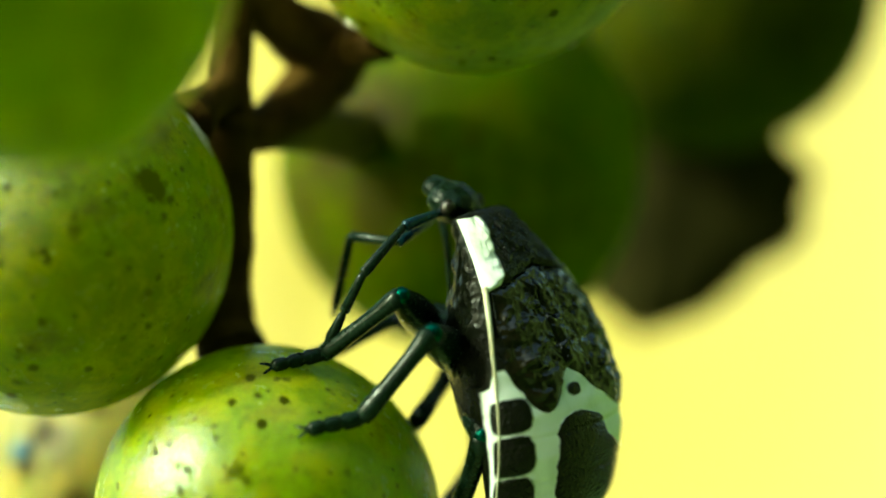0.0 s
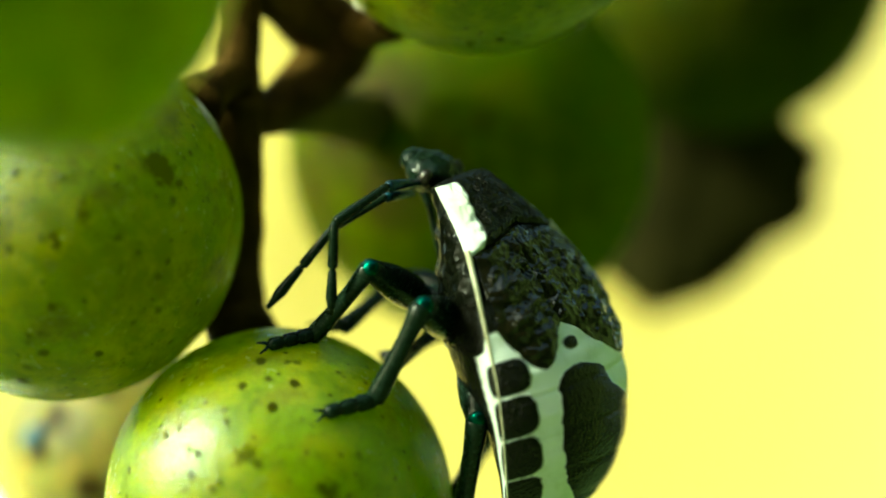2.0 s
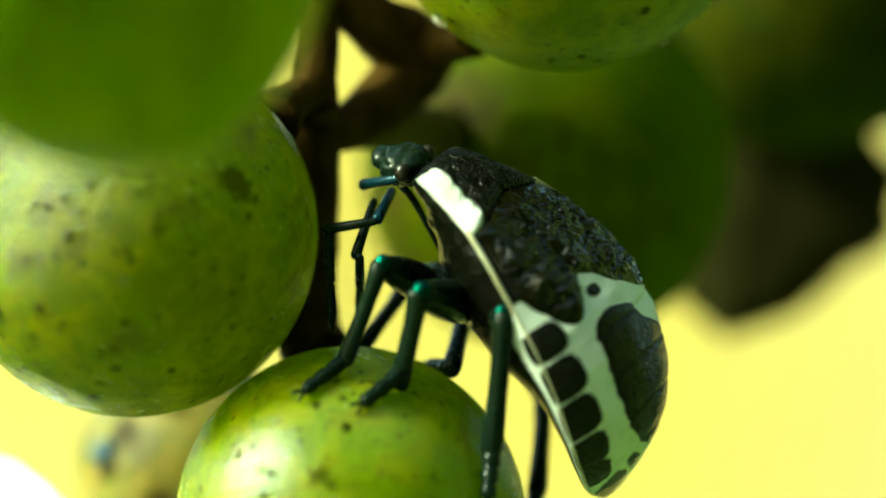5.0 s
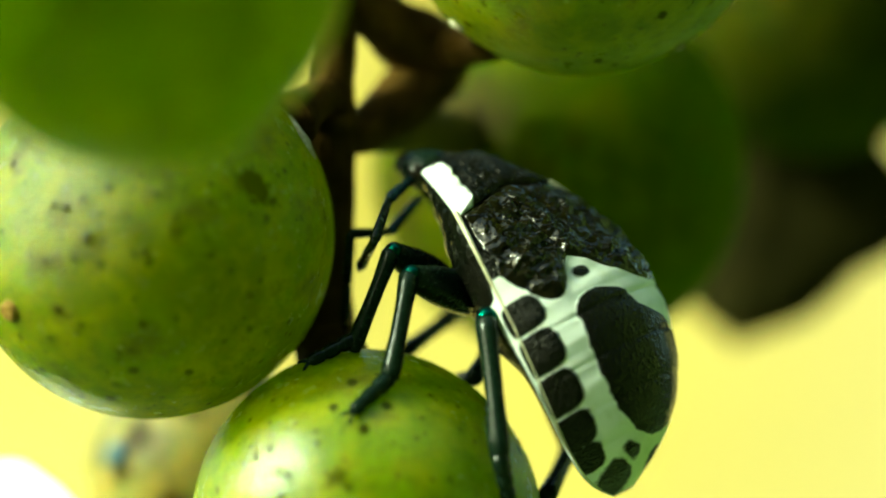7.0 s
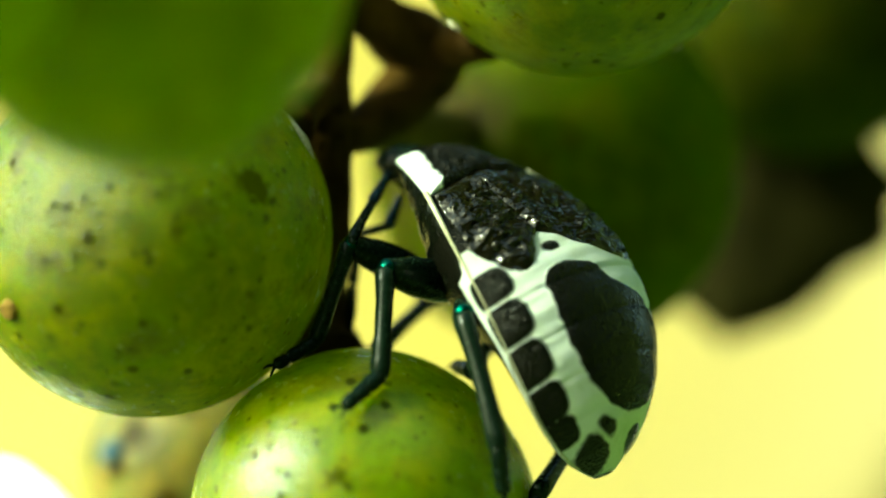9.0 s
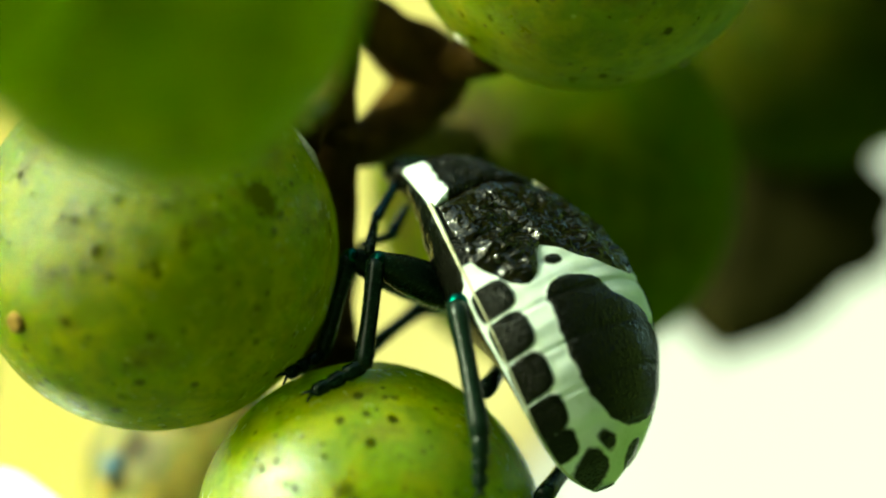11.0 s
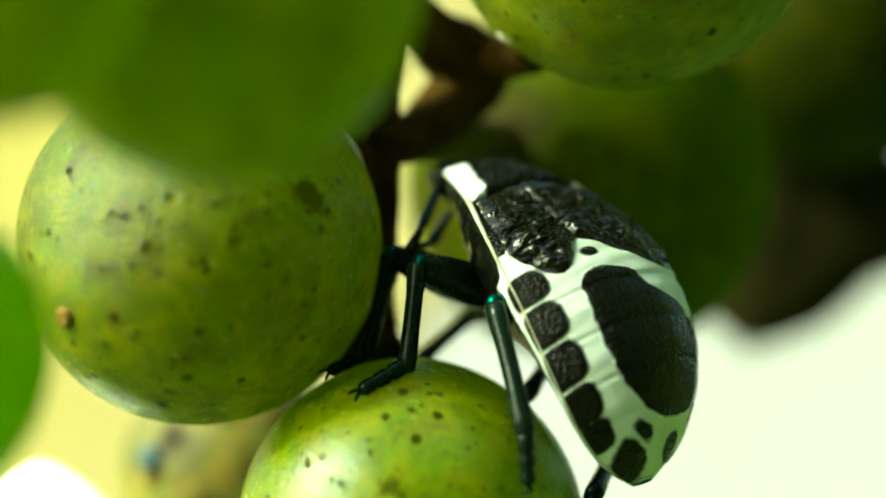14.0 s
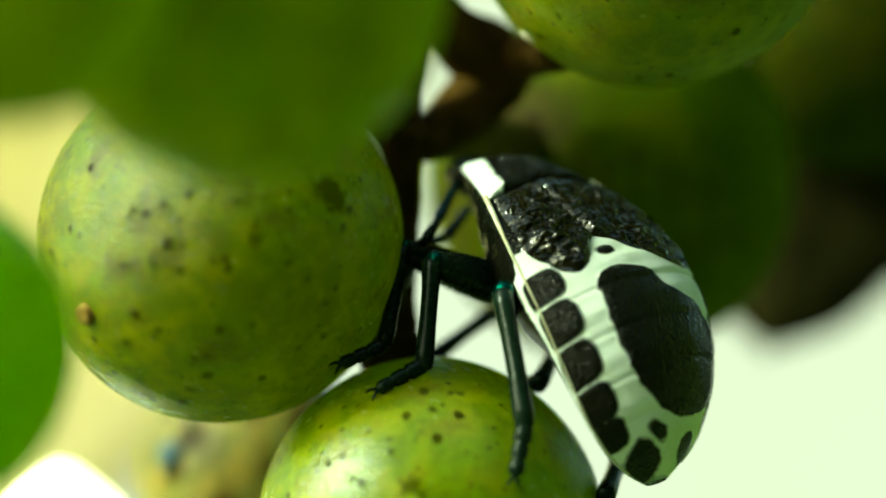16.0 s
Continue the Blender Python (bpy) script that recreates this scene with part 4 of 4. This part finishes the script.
    # front leg of the bug's right side: knee, ankle, toe
    stride(leg_parts((2.63, -0.92, -3.53), (3.79, 4.20, 2.20), 0.95), (2.63, -0.92, -3.53),
           [(0, 2.98, -1.66, -7.23), (0.5, 3.22, -2.50, -6.92), (1, 3.53, -2.17, -6.99), (1.5, 4.59, -1.54, -6.71), (1.8, 4.09, -1.75, -6.93), (2.2, 2.75, -0.53, -7.30), (2.5, 2.32, 0.55, -7.01), (3, 3.21, -1.95, -7.13), (3.5, 4.23, -0.17, -6.88), (4, 4.37, -0.63, -6.89), (4.5, 3.37, -1.99, -7.09), (7, 2.68, -1.92, -7.19), (7.5, 2.39, -1.91, -7.18), (8.5, 3.33, -1.94, -7.11), (11, 3.96, -1.13, -7.07), (12.5, 4.04, -1.41, -7.01), (14.5, 3.83, -1.45, -7.09), (16, 3.73, -1.56, -7.10)],
           [(0, 2.30, 2.43, -7.89), (0.5, 2.65, 1.54, -7.91), (1, 2.74, 1.86, -7.89), (1.5, 3.05, 2.03, -8.31), (1.8, 3.18, 2.30, -7.56), (2.2, 1.90, 3.43, -6.19), (2.5, 1.66, 4.14, -5.02), (3, 2.76, 2.22, -7.13), (3.5, 2.89, 3.75, -6.16), (4, 3.20, 3.40, -7.02), (4.5, 2.49, 2.04, -7.86), (7, 1.84, 2.19, -6.91), (7.5, 1.70, 2.20, -6.65), (8.5, 1.86, 1.97, -6.63), (11, 2.69, 2.87, -7.36), (12.5, 2.73, 2.56, -7.40), (14.5, 2.26, 2.37, -7.82), (16, 2.37, 2.37, -7.61)],
           [(0, 1.97, 1.66, -9.93), (0.5, 2.27, 0.77, -9.94), (1, 2.41, 1.01, -9.89), (1.5, 2.66, 1.34, -10.36), (1.8, 3.04, 1.61, -9.64), (2.2, 2.15, 2.71, -8.25), (2.5, 2.11, 3.46, -7.07), (3, 3.10, 1.76, -9.25), (3.5, 3.52, 3.30, -8.22), (4, 3.55, 2.90, -9.13), (4.5, 2.55, 1.54, -10.00), (7, 2.08, 2.16, -9.10), (7.5, 2.01, 2.10, -8.83), (8.5, 2.36, 1.99, -8.77), (11, 2.95, 3.10, -9.54), (12.5, 3.00, 2.80, -9.57), (14.5, 2.49, 2.67, -9.99), (16, 2.63, 2.71, -9.77)])
    # middle leg of the bug's right side: knee, ankle, toe
    stride(leg_parts((1.36, -1.40, -2.01), (3.75, 4.98, 2.20), 1.05), (1.36, -1.40, -2.01),
           [(0, 0.18, -2.58, -5.37), (0.5, 0.24, -2.27, -5.48), (1, 1.61, -1.32, -5.75), (1.5, 1.70, -1.53, -5.74), (2, 0.89, -1.89, -5.70), (2.5, 0.47, -1.86, -5.62), (3, -0.48, -2.01, -5.22), (3.5, -0.21, -2.13, -5.33), (4, 0.03, -2.21, -5.42), (4.5, 0.89, -2.82, -5.45), (7, 0.57, -1.96, -5.63), (8.5, 0.19, -1.87, -5.54), (11, -0.55, -2.15, -5.15), (12.5, -0.51, -1.99, -5.21), (13, -0.46, -2.08, -5.21), (13.5, -0.39, -2.29, -5.22), (14, -0.29, -2.49, -5.22), (14.5, -0.17, -2.58, -5.22), (15, -0.03, -2.55, -5.26), (15.5, 0.13, -2.49, -5.35), (16, 0.30, -2.41, -5.46)],
           [(0, -1.08, 1.98, -4.12), (0.5, -0.90, 2.22, -3.87), (1, 1.58, 3.60, -4.98), (1.5, 1.46, 3.36, -5.04), (2, 0.61, 2.92, -4.42), (2.5, -0.81, 2.72, -4.12), (3, -1.69, 2.36, -3.17), (3.5, -1.36, 2.23, -3.22), (4, -0.99, 2.38, -3.79), (4.5, -0.31, 1.88, -4.35), (7, -1.14, 2.34, -3.80), (8.5, -1.70, 2.16, -3.29), (11, -2.45, 1.95, -3.04), (12.5, -2.55, 2.02, -3.18), (13, -2.55, 1.91, -3.29), (13.5, -2.50, 1.61, -3.29), (14, -2.56, 1.54, -3.56), (14.5, -2.46, 1.29, -3.44), (15, -2.43, 1.36, -3.60), (15.5, -2.28, 1.39, -3.65), (16, -2.08, 1.40, -3.65)],
           [(0, -1.79, 0.47, -5.55), (0.5, -1.66, 0.62, -5.19), (1, 1.76, 2.06, -6.54), (1.5, 1.50, 1.87, -6.66), (2, 0.73, 1.49, -6.09), (2.5, -0.80, 1.42, -5.90), (3, -1.41, 0.62, -4.48), (3.5, -1.07, 0.52, -4.57), (4, -0.83, 0.72, -5.23), (4.5, -0.07, 0.44, -5.99), (7, -0.52, 1.41, -5.69), (8.5, -0.62, 1.25, -4.98), (11, -1.39, 0.96, -4.69), (12.5, -1.45, 1.03, -4.81), (13, -1.45, 0.95, -4.94), (13.5, -1.41, 0.71, -5.01), (14, -1.43, 0.61, -5.20), (14.5, -1.33, 0.43, -5.17), (15, -1.31, 0.58, -5.35), (15.5, -1.16, 0.68, -5.43), (16, -0.95, 0.75, -5.47)])
    # hind leg of the bug's right side: knee, ankle, toe
    stride(leg_parts((0.28, -0.96, -1.56), (7.09, 5.02, 2.20), 1.1), (0.28, -0.96, -1.56),
           [(0, -4.01, -4.73, -5.76), (1, -4.93, -3.94, -5.33), (1.5, -4.77, -3.64, -5.75), (2, -4.80, -3.17, -5.81), (2.5, -5.04, -2.89, -5.82), (3, -5.72, -2.90, -4.80), (3.5, -5.35, -3.37, -5.13), (4, -4.81, -3.52, -5.78), (4.5, -4.54, -4.49, -5.38), (7, -5.45, -2.45, -5.46), (7.5, -5.67, -2.20, -5.32), (8, -5.86, -2.08, -5.01), (8.5, -6.01, -2.00, -4.66), (11, -6.31, -1.49, -4.11), (12.5, -6.07, -1.91, -4.58), (14.5, -5.53, -2.79, -5.19), (16, -5.63, -2.31, -5.23)],
           [(0, -5.58, -0.06, -4.78), (1, -5.46, 0.90, -4.10), (1.5, -5.60, 1.12, -4.42), (2, -5.74, 1.30, -4.15), (2.5, -6.40, 1.54, -3.90), (3, -7.60, 1.73, -4.29), (3.5, -7.45, 1.17, -4.66), (4, -7.04, 0.91, -4.97), (4.5, -7.68, -0.59, -5.78), (7, -7.22, 1.99, -4.15), (7.5, -7.57, 2.06, -3.73), (8, -7.90, 2.33, -3.76), (8.5, -8.07, 2.47, -3.71), (11, -8.12, 2.91, -2.51), (12.5, -7.97, 2.50, -3.11), (14.5, -8.15, 1.20, -3.63), (16, -8.23, 1.62, -3.49)],
           [(0, -7.31, -0.24, -6.12), (1, -7.34, 0.73, -5.24), (1.5, -7.43, 1.01, -5.64), (2, -7.38, 1.08, -5.60), (2.5, -7.82, 1.14, -5.53), (3, -8.96, 1.18, -5.93), (3.5, -8.82, 0.76, -6.33), (4, -8.53, 0.63, -6.56), (4.5, -8.60, 1.33, -6.00), (7, -8.37, 1.64, -6.01), (7.5, -8.61, 1.54, -5.67), (8, -8.95, 1.66, -5.60), (8.5, -9.19, 1.73, -5.45), (11, -9.37, 2.04, -4.10), (12.5, -9.14, 1.63, -4.76), (14.5, -9.17, 0.32, -5.37), (16, -9.29, 0.74, -5.21)])
    # antenna of the bug's left side
    stride(antenna_parts((2.56, 2.99, 4.00)), (7.87, 1.20, -1.80),
           [(0, 7.62, 3.73, -2.11), (0.5, 8.21, 3.71, -2.15), (1, 8.40, 3.69, -2.03), (1.5, 8.21, 3.59, -2.65), (2, 8.18, 3.73, -1.61), (2.5, 7.45, 3.67, -1.28), (3, 7.95, 3.72, -1.34), (3.5, 8.05, 3.71, -2.26), (4, 8.22, 0.36, -4.19), (4.5, 7.88, 0.33, -4.21), (7, 7.17, 3.63, -1.39), (7.5, 7.13, 3.63, -1.48), (8.5, 6.57, 3.40, -1.62), (11, 6.43, 3.28, -2.16), (14.5, 6.16, 3.02, -2.36), (16, 6.22, 3.11, -2.22)],
           [(0, 5.94, 6.08, -2.90), (0.5, 7.43, 6.24, -3.54), (1, 7.53, 3.84, -4.89), (1.5, 6.99, 6.06, -3.81), (2, 7.34, 6.35, -2.79), (2.5, 6.26, 6.40, -1.59), (3, 8.24, 2.80, -4.17), (3.5, 6.53, 3.53, -4.83), (4, 7.50, 2.99, -5.44), (4.5, 6.42, 2.78, -5.10), (7, 5.47, 6.07, -1.06), (7.5, 5.71, 6.20, -0.89), (8.5, 5.02, 5.95, -1.57), (11, 4.54, 5.41, -1.24), (14.5, 4.51, 5.26, -1.26), (16, 4.67, 5.34, -0.97)],
           [(0, 2.82, 6.30, -5.38), (0.5, 5.24, 8.30, -6.18), (1, 4.08, 5.74, -5.56), (1.5, 4.44, 8.43, -5.79), (2, 3.57, 6.68, -4.08), (2.5, 2.69, 6.84, -3.33), (3, 6.59, 6.39, -4.77), (3.5, 4.54, 3.58, -8.30), (4, 5.93, 3.12, -9.12), (4.5, 3.69, 2.22, -7.97), (7, 5.50, 4.27, -4.63), (7.5, 6.33, 4.22, -4.30), (8.5, 5.81, 3.89, -4.90), (11, 5.26, 3.31, -4.57), (14.5, 5.69, 3.55, -4.68), (16, 5.70, 3.76, -4.50)])
    # antenna of the bug's right side
    stride(antenna_parts((2.87, 2.49, 4.65)), (7.45, -0.30, -3.50),
           [(0, 6.86, 2.51, -3.44), (0.5, 6.92, 2.52, -3.58), (1, 7.75, 2.55, -3.50), (1.5, 7.45, 2.56, -3.27), (2, 7.69, 2.49, -2.85), (2.5, 7.06, 2.54, -3.56), (3, 6.32, 2.29, -2.99), (3.5, 6.79, 2.45, -3.00), (4, 6.79, 2.46, -3.09), (4.5, 6.86, 2.47, -3.01), (7, 6.41, 2.37, -3.58), (7.5, 6.15, 2.26, -3.46), (8.5, 5.80, 1.98, -2.94), (11, 5.91, 2.08, -3.05), (14.5, 5.82, 2.06, -3.35), (16, 5.93, 2.12, -3.29)],
           [(0, 7.34, 2.57, -5.88), (0.5, 7.30, 2.10, -6.00), (1, 6.95, 2.97, -5.82), (1.5, 7.40, 2.77, -5.75), (2, 7.08, 4.06, -4.68), (2.5, 6.08, 4.82, -3.34), (3, 7.30, 2.69, -5.24), (3.5, 7.58, 2.62, -5.36), (4, 7.64, 2.34, -5.43), (4.5, 7.56, 2.48, -5.40), (7, 6.84, 4.82, -3.37), (7.5, 6.42, 4.72, -3.17), (8.5, 6.88, 1.64, -5.16), (11, 6.90, 1.81, -5.31), (14.5, 5.23, 4.45, -3.01), (16, 5.33, 4.51, -2.92)],
           [(0, 3.65, 1.38, -8.44), (0.5, 3.61, 0.67, -8.45), (1, 3.78, 4.63, -8.79), (1.5, 3.19, 4.18, -7.13), (2, 4.42, 6.63, -7.49), (2.5, 2.83, 5.17, -6.64), (3, 3.12, 3.70, -6.99), (3.5, 3.38, 3.18, -7.28), (4, 4.27, 1.14, -8.39), (4.5, 3.57, 3.19, -7.69), (7, 3.60, 4.97, -6.71), (7.5, 3.38, 4.86, -6.68), (8.5, 3.22, 3.91, -6.92), (11, 5.65, 0.89, -9.70), (14.5, 4.36, 3.80, -7.53), (16, 4.09, 4.15, -7.39)])


motions()
